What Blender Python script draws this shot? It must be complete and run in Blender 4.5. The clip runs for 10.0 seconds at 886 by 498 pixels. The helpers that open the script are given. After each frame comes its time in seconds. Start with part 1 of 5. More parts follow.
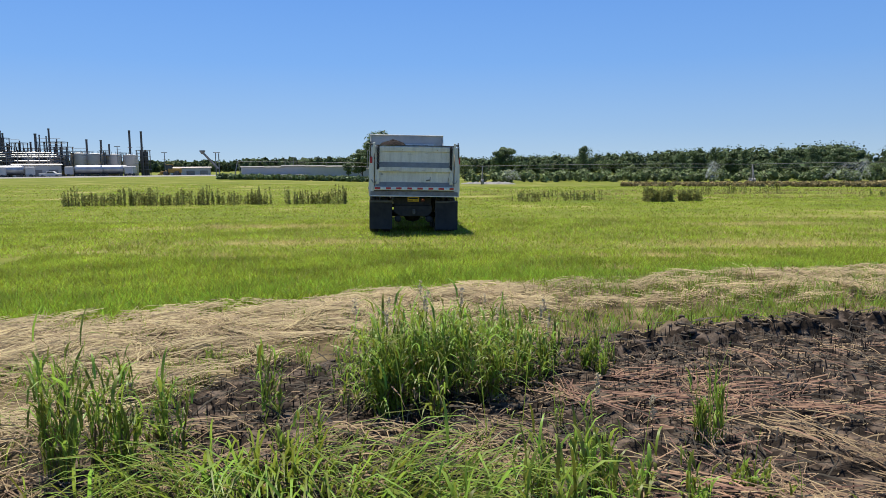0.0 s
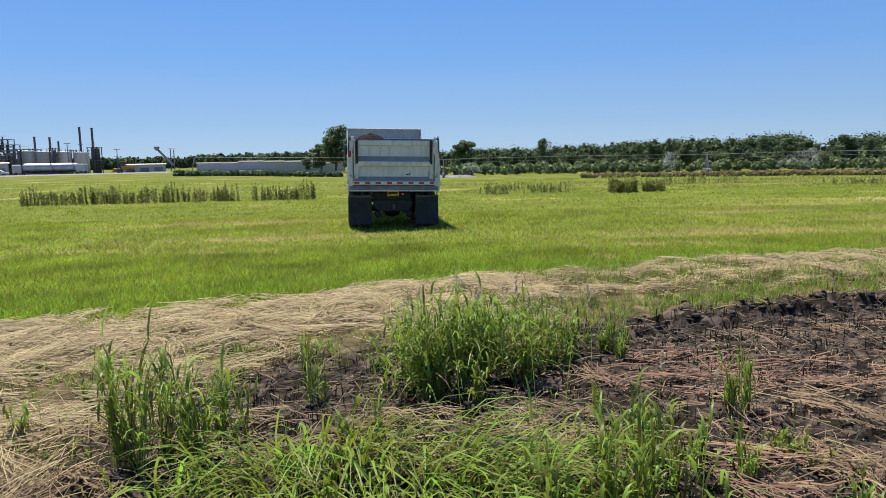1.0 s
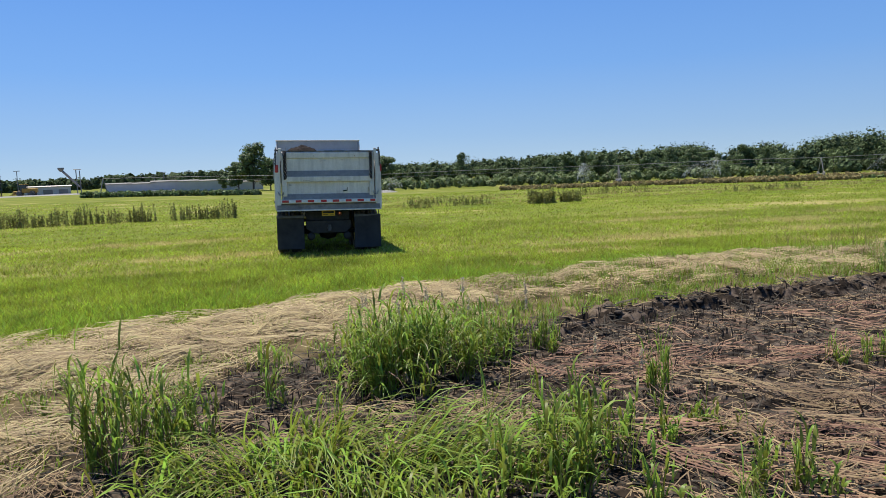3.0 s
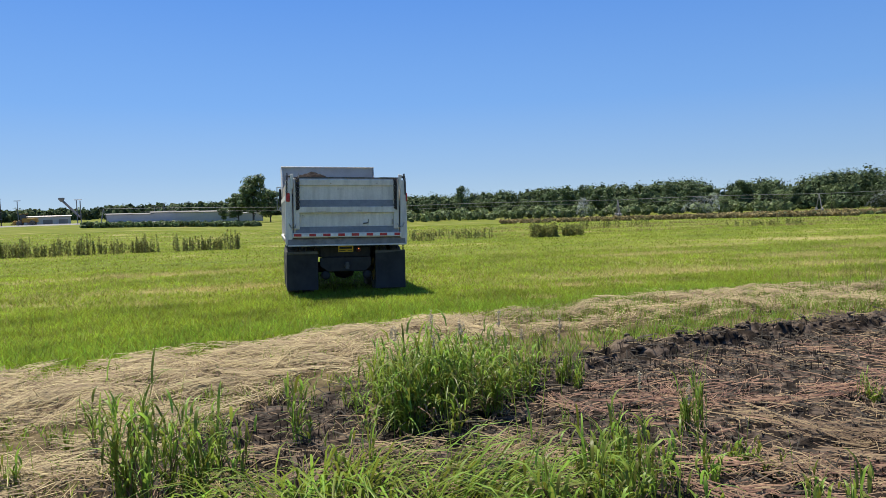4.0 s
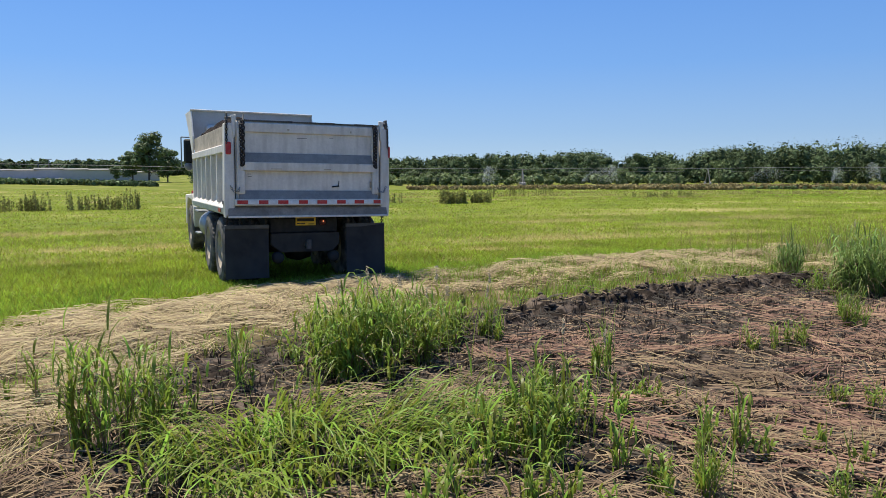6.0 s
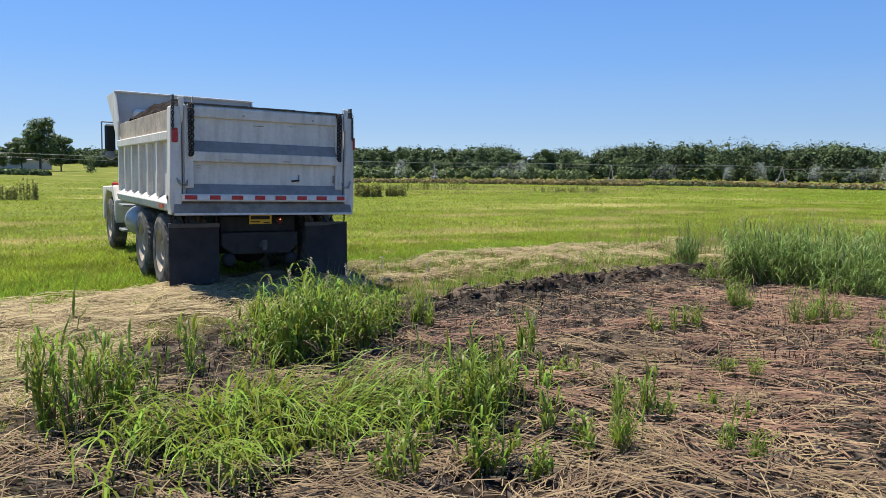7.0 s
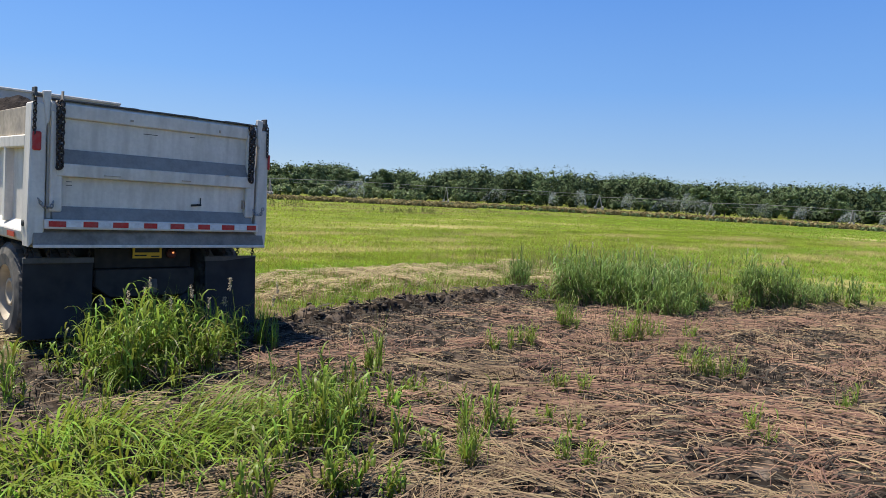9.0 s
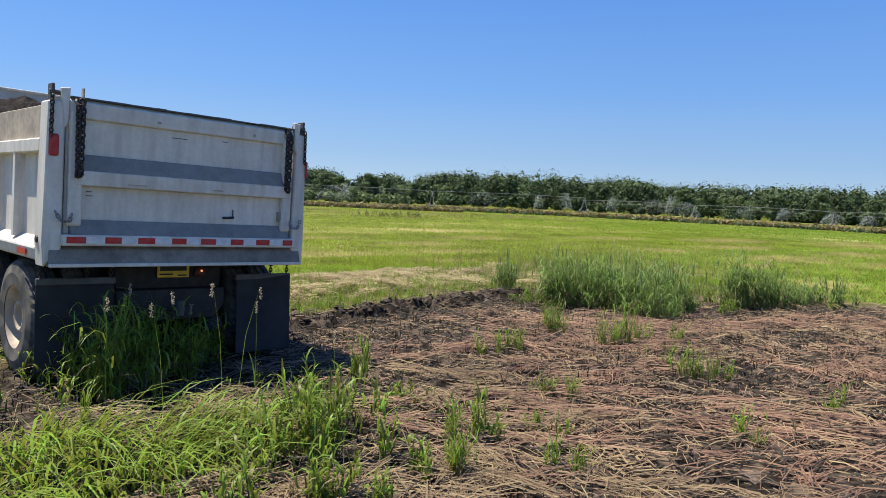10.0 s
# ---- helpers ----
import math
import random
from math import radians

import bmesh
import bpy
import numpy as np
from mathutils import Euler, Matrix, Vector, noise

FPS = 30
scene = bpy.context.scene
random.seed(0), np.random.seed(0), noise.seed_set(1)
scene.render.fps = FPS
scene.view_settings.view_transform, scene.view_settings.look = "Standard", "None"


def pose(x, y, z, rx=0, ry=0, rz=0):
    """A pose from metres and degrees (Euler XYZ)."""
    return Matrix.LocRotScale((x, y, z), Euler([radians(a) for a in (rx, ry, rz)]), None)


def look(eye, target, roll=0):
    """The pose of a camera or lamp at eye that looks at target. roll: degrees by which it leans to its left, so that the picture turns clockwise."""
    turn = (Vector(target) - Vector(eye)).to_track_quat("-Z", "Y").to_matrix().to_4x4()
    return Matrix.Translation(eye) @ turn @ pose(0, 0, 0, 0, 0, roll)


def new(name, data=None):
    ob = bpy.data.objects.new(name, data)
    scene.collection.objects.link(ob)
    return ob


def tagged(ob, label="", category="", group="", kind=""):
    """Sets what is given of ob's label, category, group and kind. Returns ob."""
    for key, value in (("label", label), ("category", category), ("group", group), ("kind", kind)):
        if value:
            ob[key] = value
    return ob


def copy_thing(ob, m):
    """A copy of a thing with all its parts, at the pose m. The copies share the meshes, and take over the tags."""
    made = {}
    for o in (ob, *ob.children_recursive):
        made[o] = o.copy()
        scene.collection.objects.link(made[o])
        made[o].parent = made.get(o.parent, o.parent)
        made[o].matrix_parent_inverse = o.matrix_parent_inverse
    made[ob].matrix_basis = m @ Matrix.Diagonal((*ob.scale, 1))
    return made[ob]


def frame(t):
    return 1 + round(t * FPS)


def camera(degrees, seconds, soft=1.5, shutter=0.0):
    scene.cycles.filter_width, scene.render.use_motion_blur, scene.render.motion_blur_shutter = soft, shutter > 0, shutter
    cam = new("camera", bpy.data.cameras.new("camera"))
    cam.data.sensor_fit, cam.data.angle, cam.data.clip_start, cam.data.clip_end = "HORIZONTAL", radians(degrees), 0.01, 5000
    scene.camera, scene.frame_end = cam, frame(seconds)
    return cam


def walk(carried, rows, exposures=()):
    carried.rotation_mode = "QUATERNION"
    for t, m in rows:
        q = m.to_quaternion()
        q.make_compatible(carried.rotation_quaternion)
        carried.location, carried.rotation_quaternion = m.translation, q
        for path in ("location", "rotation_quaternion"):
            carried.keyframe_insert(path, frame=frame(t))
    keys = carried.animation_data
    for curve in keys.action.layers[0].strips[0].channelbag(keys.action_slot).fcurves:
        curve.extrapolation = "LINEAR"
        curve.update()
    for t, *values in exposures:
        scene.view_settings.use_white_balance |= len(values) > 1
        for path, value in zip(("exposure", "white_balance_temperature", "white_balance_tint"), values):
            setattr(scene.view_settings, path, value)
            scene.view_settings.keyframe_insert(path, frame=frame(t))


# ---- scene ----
from collections import defaultdict
cam = camera(64.0, 10.0, soft=0.8)
PATH = (  # seconds, eye, pitch + 90, yaw, lean
    (0.0, 0.000, 0.000, 1.740, 83.40, -0.00, -0.50),
    (0.5, -0.263, -0.025, 1.755, 83.14, -1.14, -1.22),
    (1.0, -0.570, -0.190, 1.756, 82.84, -3.25, -1.18),
    (1.5, -0.623, -0.324, 1.757, 82.64, -5.33, -1.08),
    (2.0, -0.611, -0.565, 1.757, 82.74, -7.87, -1.40),
    (2.2, -0.618, -0.647, 1.753, 82.85, -8.76, -1.60),
    (3.3, -0.892, -0.550, 1.755, 84.67, -9.71, -2.30),
    (3.5, -0.950, -0.497, 1.743, 85.39, -9.70, -2.15),
    (4.0, -1.038, -0.522, 1.760, 86.49, -9.85, -1.83),
    (4.5, -1.044, -0.638, 1.754, 86.38, -11.22, -1.58),
    (5.0, -1.070, -0.785, 1.752, 85.76, -13.00, -1.37),
    (5.5, -1.162, -0.780, 1.748, 84.66, -14.99, -0.91),
    (5.7, -1.244, -0.790, 1.738, 84.12, -15.92, -0.60),
    (6.8, -1.696, -1.184, 1.775, 82.87, -22.87, 0.42),
    (7.0, -1.777, -1.253, 1.789, 83.09, -24.70, 0.61),
    (7.5, -1.954, -1.285, 1.843, 83.65, -29.48, 1.18),
    (8.0, -2.015, -1.284, 1.841, 84.26, -33.48, 1.94),
    (8.5, -1.991, -1.267, 1.826, 84.68, -36.33, 2.57),
    (9.0, -1.944, -1.287, 1.834, 84.98, -37.90, 2.90),
    (9.5, -1.908, -1.264, 1.833, 85.19, -38.42, 2.89),
    (10.0, -1.900, -1.232, 1.828, 85.34, -39.01, 2.60),
)
walk(cam, [(t, pose(x, y, z, p, 0, w) @ pose(0, 0, 0, 0, 0, r)) for t, x, y, z, p, w, r in PATH],
     [(0, 0.60), (5.5, 0.61), (6.8, 0.76), (8.0, 0.75), (9.5, 0.72), (10, 0.73)])

# ---- light ----
SUN_TO = Vector((-0.52, 0.90, 2.5)).normalized()
world = bpy.data.worlds.new("world")
scene.world = world
world.use_nodes = True
sky = world.node_tree.nodes.new("ShaderNodeTexSky")
sky.sky_type, sky.sun_disc = "NISHITA", False
sky.sun_elevation = math.asin(SUN_TO.z)
sky.sun_rotation = math.atan2(SUN_TO.x, SUN_TO.y)
sky.air_density, sky.dust_density, sky.ozone_density = 1.0, 0.0, 5.0
wn, wl = world.node_tree.nodes, world.node_tree.links
back = wn["Background"]
back.inputs["Strength"].default_value = 0.0707
way = wn.new("ShaderNodeTexCoord")
split = wn.new("ShaderNodeSeparateXYZ")
wl.new(way.outputs["Generated"], split.inputs[0])
ramp = wn.new("ShaderNodeValToRGB")  # clear air, paler towards the horizon
while len(ramp.color_ramp.elements) < 5:
    ramp.color_ramp.elements.new(0.5)
for stop, (at, tone) in zip(ramp.color_ramp.elements, ((0.0, (0.47, 0.66, 0.86)), (0.05, (0.348, 0.567, 0.888)), (0.14, (0.216, 0.462, 0.943)), (0.32, (0.105, 0.315, 0.88)), (1.0, (0.06, 0.19, 0.60)))):
    stop.position, stop.color = at, (*tone, 1)
wl.new(split.outputs["Z"], ramp.inputs[0])
gain = wn.new("ShaderNodeVectorMath")
gain.operation = "SCALE"
side = wn.new("ShaderNodeVectorMath")  # the clear sky is brighter on the sun's side
side.operation = "DOT_PRODUCT"
side.inputs[1].default_value = Vector((SUN_TO.x, SUN_TO.y, 0)).normalized()
wl.new(way.outputs["Generated"], side.inputs[0])
dim = wn.new("ShaderNodeMapRange")
dim.inputs[1].default_value, dim.inputs[2].default_value, dim.inputs[3].default_value, dim.inputs[4].default_value = 0.1, 0.95, 0.89, 1.0
wl.new(side.outputs["Value"], dim.inputs[0])
level = wn.new("ShaderNodeMath")
level.operation = "MULTIPLY"
level.inputs[1].default_value = 8.8
wl.new(dim.outputs[0], level.inputs[0])
wl.new(level.outputs[0], gain.inputs["Scale"])
wl.new(ramp.outputs[0], gain.inputs[0])
blend = wn.new("ShaderNodeMix")
blend.data_type = "RGBA"
blend.inputs[0].default_value = 0.93
wl.new(sky.outputs["Color"], blend.inputs[6])
wl.new(gain.outputs[0], blend.inputs[7])
wl.new(blend.outputs[2], back.inputs["Color"])
sun = new("sun", bpy.data.lights.new("sun", "SUN"))
sun.data.energy, sun.data.angle, sun.data.color = 5.0, radians(0.53), (1.0, 0.95, 0.84)
sun.matrix_world = look(SUN_TO * 50, (0, 0, 0))

# ---- materials ----


def mat(name, color, rough=0.7, metal=0.0, vary=0.25, size=1.0, grain=0.0, grain_size=40.0, bump=0.0, island=0.0,
        dirt=None, dirt_amount=0.4, trans=0.0, spec=0.3, emit=None, hue=0.0, streak=False):
    """Base colour with stains at one scale and grain at another, optional dirt, relief, leaf light and piece-to-piece variation."""
    m = bpy.data.materials.new(name)
    m.use_nodes = True
    nt = m.node_tree
    n, ln = nt.nodes, nt.links
    b = n["Principled BSDF"]
    b.inputs["Roughness"].default_value, b.inputs["Metallic"].default_value = rough, metal
    b.inputs["Specular IOR Level"].default_value = spec
    co = n.new("ShaderNodeTexCoord")

    def tex(scale, detail=4):
        t = n.new("ShaderNodeTexNoise")
        t.inputs["Scale"].default_value, t.inputs["Detail"].default_value = scale, detail
        ln.new(co.outputs["Object"], t.inputs["Vector"])
        return t

    def ramp(src, lo, hi, a, c):
        r = n.new("ShaderNodeMapRange")
        r.inputs[1].default_value, r.inputs[2].default_value, r.inputs[3].default_value, r.inputs[4].default_value = lo, hi, a, c
        ln.new(src, r.inputs[0])
        return r.outputs[0]

    hsv = n.new("ShaderNodeHueSaturation")
    hsv.inputs["Color"].default_value = (*color, 1)
    big = tex(size)
    value = ramp(big.outputs["Fac"], 0.3, 0.7, 1 - vary, 1 + vary)
    for amount, src in ((grain, tex(grain_size).outputs["Fac"] if grain else None), (island, n.new("ShaderNodeNewGeometry").outputs["Random Per Island"] if island else None)):
        if src:
            mul = n.new("ShaderNodeMath")
            mul.operation = "MULTIPLY"
            ln.new(value, mul.inputs[0])
            ln.new(ramp(src, 0.25 if amount is grain else 0, 0.75 if amount is grain else 1, 1 - amount, 1 + amount), mul.inputs[1])
            value = mul.outputs[0]
            if amount is island and hue:
                ln.new(ramp(src, 0, 1, 0.5 - hue, 0.5 + hue * 0.6), hsv.inputs["Hue"])
    ln.new(value, hsv.inputs["Value"])
    color_out = hsv.outputs["Color"]
    if dirt:
        mx = n.new("ShaderNodeMix")
        mx.data_type = "RGBA"
        ln.new(color_out, mx.inputs[6])
        mx.inputs[7].default_value = (*dirt, 1)
        stain = tex(size * 2.7, 8)
        if streak:  # stains drawn out downwards
            mp = n.new("ShaderNodeMapping")
            mp.inputs["Scale"].default_value = (2.6, 2.6, 0.45)
            ln.new(co.outputs["Object"], mp.inputs["Vector"])
            ln.new(mp.outputs["Vector"], stain.inputs["Vector"])
        ln.new(ramp(stain.outputs["Fac"], 0.42, 0.72, 0, dirt_amount), mx.inputs[0])
        color_out = mx.outputs[2]
    ln.new(color_out, b.inputs["Base Color"])
    if bump:
        bp = n.new("ShaderNodeBump")
        bp.inputs["Strength"].default_value, bp.inputs["Distance"].default_value = bump, 0.02
        ln.new(tex(grain_size, 6).outputs["Fac"], bp.inputs["Height"])
        ln.new(bp.outputs["Normal"], b.inputs["Normal"])
    if emit:
        b.inputs["Emission Color"].default_value, b.inputs["Emission Strength"].default_value = (*emit, 1), 0.7
    if trans:
        tr = n.new("ShaderNodeBsdfTranslucent")
        ln.new(color_out, tr.inputs["Color"])
        ms = n.new("ShaderNodeMixShader")
        ms.inputs[0].default_value = trans
        ln.new(b.outputs[0], ms.inputs[1])
        ln.new(tr.outputs[0], ms.inputs[2])
        ln.new(ms.outputs[0], n["Material Output"].inputs["Surface"])
    return m


WHITE = mat("white_paint", (0.70, 0.645, 0.565), 0.55, vary=0.10, size=1.6, grain=0.07, grain_size=30, dirt=(0.36, 0.31, 0.25), dirt_amount=0.42, streak=True)
LEDGEGREY = mat("ledge_grey", (0.225, 0.212, 0.195), 0.8, vary=0.12, size=3, grain=0.1, dirt=(0.4, 0.38, 0.34), dirt_amount=0.3)
GUARDGREY = mat("pale_grey_paint", (0.42, 0.42, 0.41), 0.6, vary=0.1, size=1.5, grain=0.06, grain_size=30, dirt=(0.28, 0.25, 0.21), dirt_amount=0.4)
STEEL = mat("dark_steel", (0.085, 0.083, 0.08), 0.6, vary=0.3, size=4, grain=0.15, dirt=(0.14, 0.12, 0.10), dirt_amount=0.5)
FRAME = mat("black_chassis_paint", (0.016, 0.015, 0.014), 0.6, vary=0.3, size=4, dirt=(0.05, 0.043, 0.036), dirt_amount=0.5)
CHAIN = mat("rusty_chain", (0.055, 0.045, 0.04), 0.6, 0.4, vary=0.3, size=20)
RUBBER = mat("black_rubber_flap", (0.042, 0.041, 0.041), 0.9, vary=0.25, size=3, dirt=(0.06, 0.056, 0.05), dirt_amount=0.5, spec=0.08)
TYRE = mat("dusty_tyre", (0.06, 0.058, 0.054), 0.85, vary=0.15, size=2, dirt=(0.26, 0.225, 0.18), dirt_amount=0.85)
RIM = mat("dusty_rim", (0.42, 0.345, 0.25), 0.6, vary=0.2, size=5, dirt=(0.3, 0.26, 0.2), dirt_amount=0.6)
RED = mat("red_reflector", (0.50, 0.03, 0.03), 0.35, vary=0.1, size=8, dirt=(0.3, 0.2, 0.17), dirt_amount=0.25)
DULLRED = mat("dusty_dark_red_lens", (0.13, 0.035, 0.03), 0.55, vary=0.2, size=8, dirt=(0.12, 0.09, 0.08), dirt_amount=0.5)
SILVER = mat("white_reflector", (0.72, 0.72, 0.72), 0.35, vary=0.1, size=8, dirt=(0.35, 0.32, 0.28), dirt_amount=0.4)
YELLOW = mat("yellow_plate", (0.72, 0.46, 0.05), 0.5, vary=0.08, size=9)
INK = mat("black_print", (0.03, 0.03, 0.03), 0.6, vary=0.05)
WOOD = mat("weathered_board", (0.42, 0.35, 0.27), 0.85, vary=0.2, size=2, grain=0.2, grain_size=18, dirt=(0.2, 0.18, 0.16), dirt_amount=0.5)
SOIL = mat("dark_wet_soil", (0.085, 0.066, 0.050), 0.95, vary=0.4, size=6, grain=0.4, grain_size=40, bump=1.0, spec=0.1)
LOADSOIL = mat("black_moist_soil", (0.026, 0.020, 0.017), 0.95, vary=0.4, size=6, grain=0.4, grain_size=40, bump=1.0, spec=0.1)
GLASS = mat("dark_window_glass", (0.02, 0.025, 0.03), 0.05, vary=0.05, spec=0.6)
AMBER = mat("amber_lamp", (0.8, 0.25, 0.05), 0.3, emit=(1.0, 0.35, 0.12))
GRASS = mat("field_grass", (0.275, 0.345, 0.034), 0.6, vary=0.34, size=0.6, island=0.65, hue=0.04, trans=0.5, spec=0.25)
BRIGHT = mat("bright_green_blades", (0.25, 0.365, 0.035), 0.55, vary=0.3, size=0.8, island=0.5, hue=0.035, trans=0.55, spec=0.25)
LUSH = mat("lush_grass", (0.215, 0.30, 0.042), 0.45, vary=0.3, size=5, island=0.5, hue=0.045, trans=0.5, spec=0.35)
TWIG = mat("brown_weed_stalks", (0.19, 0.16, 0.075), 0.8, vary=0.2, size=2, island=0.4)
OLIVE = mat("olive_weed_leaves", (0.25, 0.26, 0.075), 0.8, vary=0.25, size=1.5, island=0.45, hue=0.03, trans=0.5, spec=0.1)
WEED = mat("weed_leaves", (0.18, 0.26, 0.06), 0.55, vary=0.2, size=2, island=0.4, hue=0.03, trans=0.35)
DARKSTEM = mat("dark_stems", (0.04, 0.032, 0.022), 0.8, vary=0.2, size=2, island=0.4)
SEED = mat("seed_heads", (0.50, 0.42, 0.29), 0.8, vary=0.15, size=9, island=0.25, trans=0.5, spec=0.1)
STRAW = mat("pale_straw", (0.37, 0.29, 0.155), 0.75, vary=0.2, size=0.8, island=0.45, hue=0.02, trans=0.15)
REED = mat("rust_brown_stalks", (0.20, 0.117, 0.074), 0.8, vary=0.25, size=0.9, island=0.5, hue=0.02)
TANSTALK = mat("tan_stalks", (0.212, 0.148, 0.083), 0.8, vary=0.2, size=0.9, island=0.45, hue=0.02)
YELLOWED = mat("yellowed_blades", (0.45, 0.39, 0.145), 0.8, vary=0.2, size=0.8, island=0.35, hue=0.02, trans=0.5)
HITCH = mat("sooty_steel", (0.03, 0.029, 0.028), 0.7, vary=0.3, size=4, dirt=(0.06, 0.052, 0.045), dirt_amount=0.4)
SILLGREY = mat("worn_grey_sill", (0.24, 0.212, 0.178), 0.65, vary=0.25, size=3, grain=0.15, dirt=(0.08, 0.07, 0.06), dirt_amount=0.6)
DRYGRASS = mat("dry_tan_grass", (0.32, 0.26, 0.10), 0.8, vary=0.2, size=0.2, island=0.35, trans=0.3)
BARK = mat("bark", (0.094, 0.072, 0.058), 0.9, vary=0.25, size=2)
LEAF = mat("tree_leaves", (0.105, 0.150, 0.058), 0.6, vary=0.25, size=0.12, island=0.45, hue=0.025, trans=0.3)
LEAF_FAR = mat("far_wood_leaves", (0.082, 0.112, 0.050), 0.75, vary=0.35, size=0.11, island=0.38, hue=0.02, trans=0.15, spec=0.08)
BANK = mat("dry_reed_bank", (0.29, 0.235, 0.11), 0.85, vary=0.25, size=0.15, island=0.18, trans=0.25, spec=0.08)
LEAF_LIGHT = mat("pale_bush_leaves", (0.144, 0.187, 0.072), 0.6, vary=0.25, size=0.1, island=0.35, hue=0.02, trans=0.3)
CONCRETE = mat("pale_tank_shell", (0.56, 0.49, 0.43), 0.7, vary=0.12, size=0.2, grain=0.06, grain_size=2)
PLANTSTEEL = mat("grey_plant_steel", (0.19, 0.18, 0.172), 0.6, vary=0.3, size=0.3)
DARKSTACK = mat("dark_stack_steel", (0.075, 0.07, 0.068), 0.6, vary=0.3, size=0.3)
GALV = mat("galvanised_pipe", (0.259, 0.266, 0.274), 0.45, 0.5, vary=0.1, size=0.4)
ALU = mat("polished_tanker", (0.360, 0.367, 0.382), 0.5, 0.6, vary=0.2, size=0.5)
SHEET = mat("white_metal_wall", (0.46, 0.445, 0.42), 0.6, vary=0.15, size=0.1, grain=0.05, grain_size=1)
LOADER = mat("yellow_machine_paint", (0.374, 0.216, 0.043), 0.6, vary=0.2, size=0.8)
GRAVEL = mat("grey_gravel", (0.216, 0.205, 0.187), 0.9, vary=0.15, size=0.3, grain=0.2, grain_size=5)
MIST = mat("spray_drops", (0.92, 0.94, 0.96), 0.4, vary=0.03, trans=0.5)

# ---- builders ----


def part(name, bm, material, parent=None, label="", smooth=False):
    me = bpy.data.meshes.new(name)
    bm.to_mesh(me)
    bm.free()
    me.materials.append(material)
    if smooth:
        me.shade_smooth()
    ob = new(name, me)
    if parent:
        ob.parent = parent
    return tagged(ob, label) if label else ob


def boxes(*rows, bevel=0.01):
    """Boxes x0, x1, y0, y1, z0, z1 joined in one bmesh, with rounded edges."""
    bm = bmesh.new()
    for x0, x1, y0, y1, z0, z1 in rows:
        m = Matrix.Translation(((x0 + x1) / 2, (y0 + y1) / 2, (z0 + z1) / 2)) @ Matrix.Diagonal((x1 - x0, y1 - y0, z1 - z0, 1))
        bmesh.ops.create_cube(bm, size=1, matrix=m)
    if bevel:
        bmesh.ops.bevel(bm, geom=bm.edges[:], offset=bevel, segments=1, affect="EDGES", clamp_overlap=True)
    return bm


def rod(bm, a, b, r, r2=None, seg=8):
    a, b = Vector(a), Vector(b)
    m = Matrix.Translation((a + b) / 2) @ (b - a).to_track_quat("Z", "Y").to_matrix().to_4x4()
    bmesh.ops.create_cone(bm, cap_ends=True, segments=seg, radius1=r, radius2=r if r2 is None else r2, depth=(b - a).length, matrix=m)
    return bm


def rods(*rows, seg=8):
    bm = bmesh.new()
    for a, b, r in rows:
        rod(bm, a, b, r, seg=seg)
    return bm


def prism(outline, axis, lo, hi, bevel=0.01):
    """An outline of 2D points pushed along an axis (0: x, 1: y, 2: z)."""
    bm = bmesh.new()

    def at(p, d):
        q = [p[0], p[1]]
        q.insert(axis, d)
        return q
    vs = [bm.verts.new(at(p, lo)) for p in outline]
    f = bm.faces.new(vs)
    ext = bmesh.ops.extrude_face_region(bm, geom=[f])
    bmesh.ops.translate(bm, verts=[v for v in ext["geom"] if isinstance(v, bmesh.types.BMVert)], vec=at((0, 0), hi - lo))
    bmesh.ops.recalc_face_normals(bm, faces=bm.faces)
    if bevel:
        bmesh.ops.bevel(bm, geom=bm.edges[:], offset=bevel, segments=1, affect="EDGES", clamp_overlap=True)
    return bm


def lathe(profile, seg=28, axis="Z", closed=True):
    """A turned shape from (radius, height) pairs."""
    bm = bmesh.new()
    rings = []
    for r, h in profile:
        ring = []
        for k in range(seg):
            a = 2 * math.pi * k / seg
            ring.append(bm.verts.new((r * math.cos(a), r * math.sin(a), h) if axis == "Z" else (h, r * math.cos(a), r * math.sin(a))))
        rings.append(ring)
    for lo, hi in zip(rings, rings[1:]):
        for k in range(seg):
            bm.faces.new((lo[k], lo[(k + 1) % seg], hi[(k + 1) % seg], hi[k]))
    if closed:
        bm.faces.new(rings[0])
        bm.faces.new(rings[-1])
    bmesh.ops.recalc_face_normals(bm, faces=bm.faces)
    return bm


def raw_mesh(name, verts, faces_flat, sizes, material):
    """A mesh from numpy arrays of corners, fast for very many small pieces."""
    me = bpy.data.meshes.new(name)
    me.vertices.add(len(verts))
    me.vertices.foreach_set("co", np.asarray(verts, np.float32).ravel())
    me.loops.add(len(faces_flat))
    me.loops.foreach_set("vertex_index", np.asarray(faces_flat, np.int32))
    me.polygons.add(len(sizes))
    starts = np.concatenate(([0], np.cumsum(sizes)[:-1]))
    me.polygons.foreach_set("loop_start", starts.astype(np.int32))
    me.update(calc_edges=True)
    me.materials.append(material)
    return me


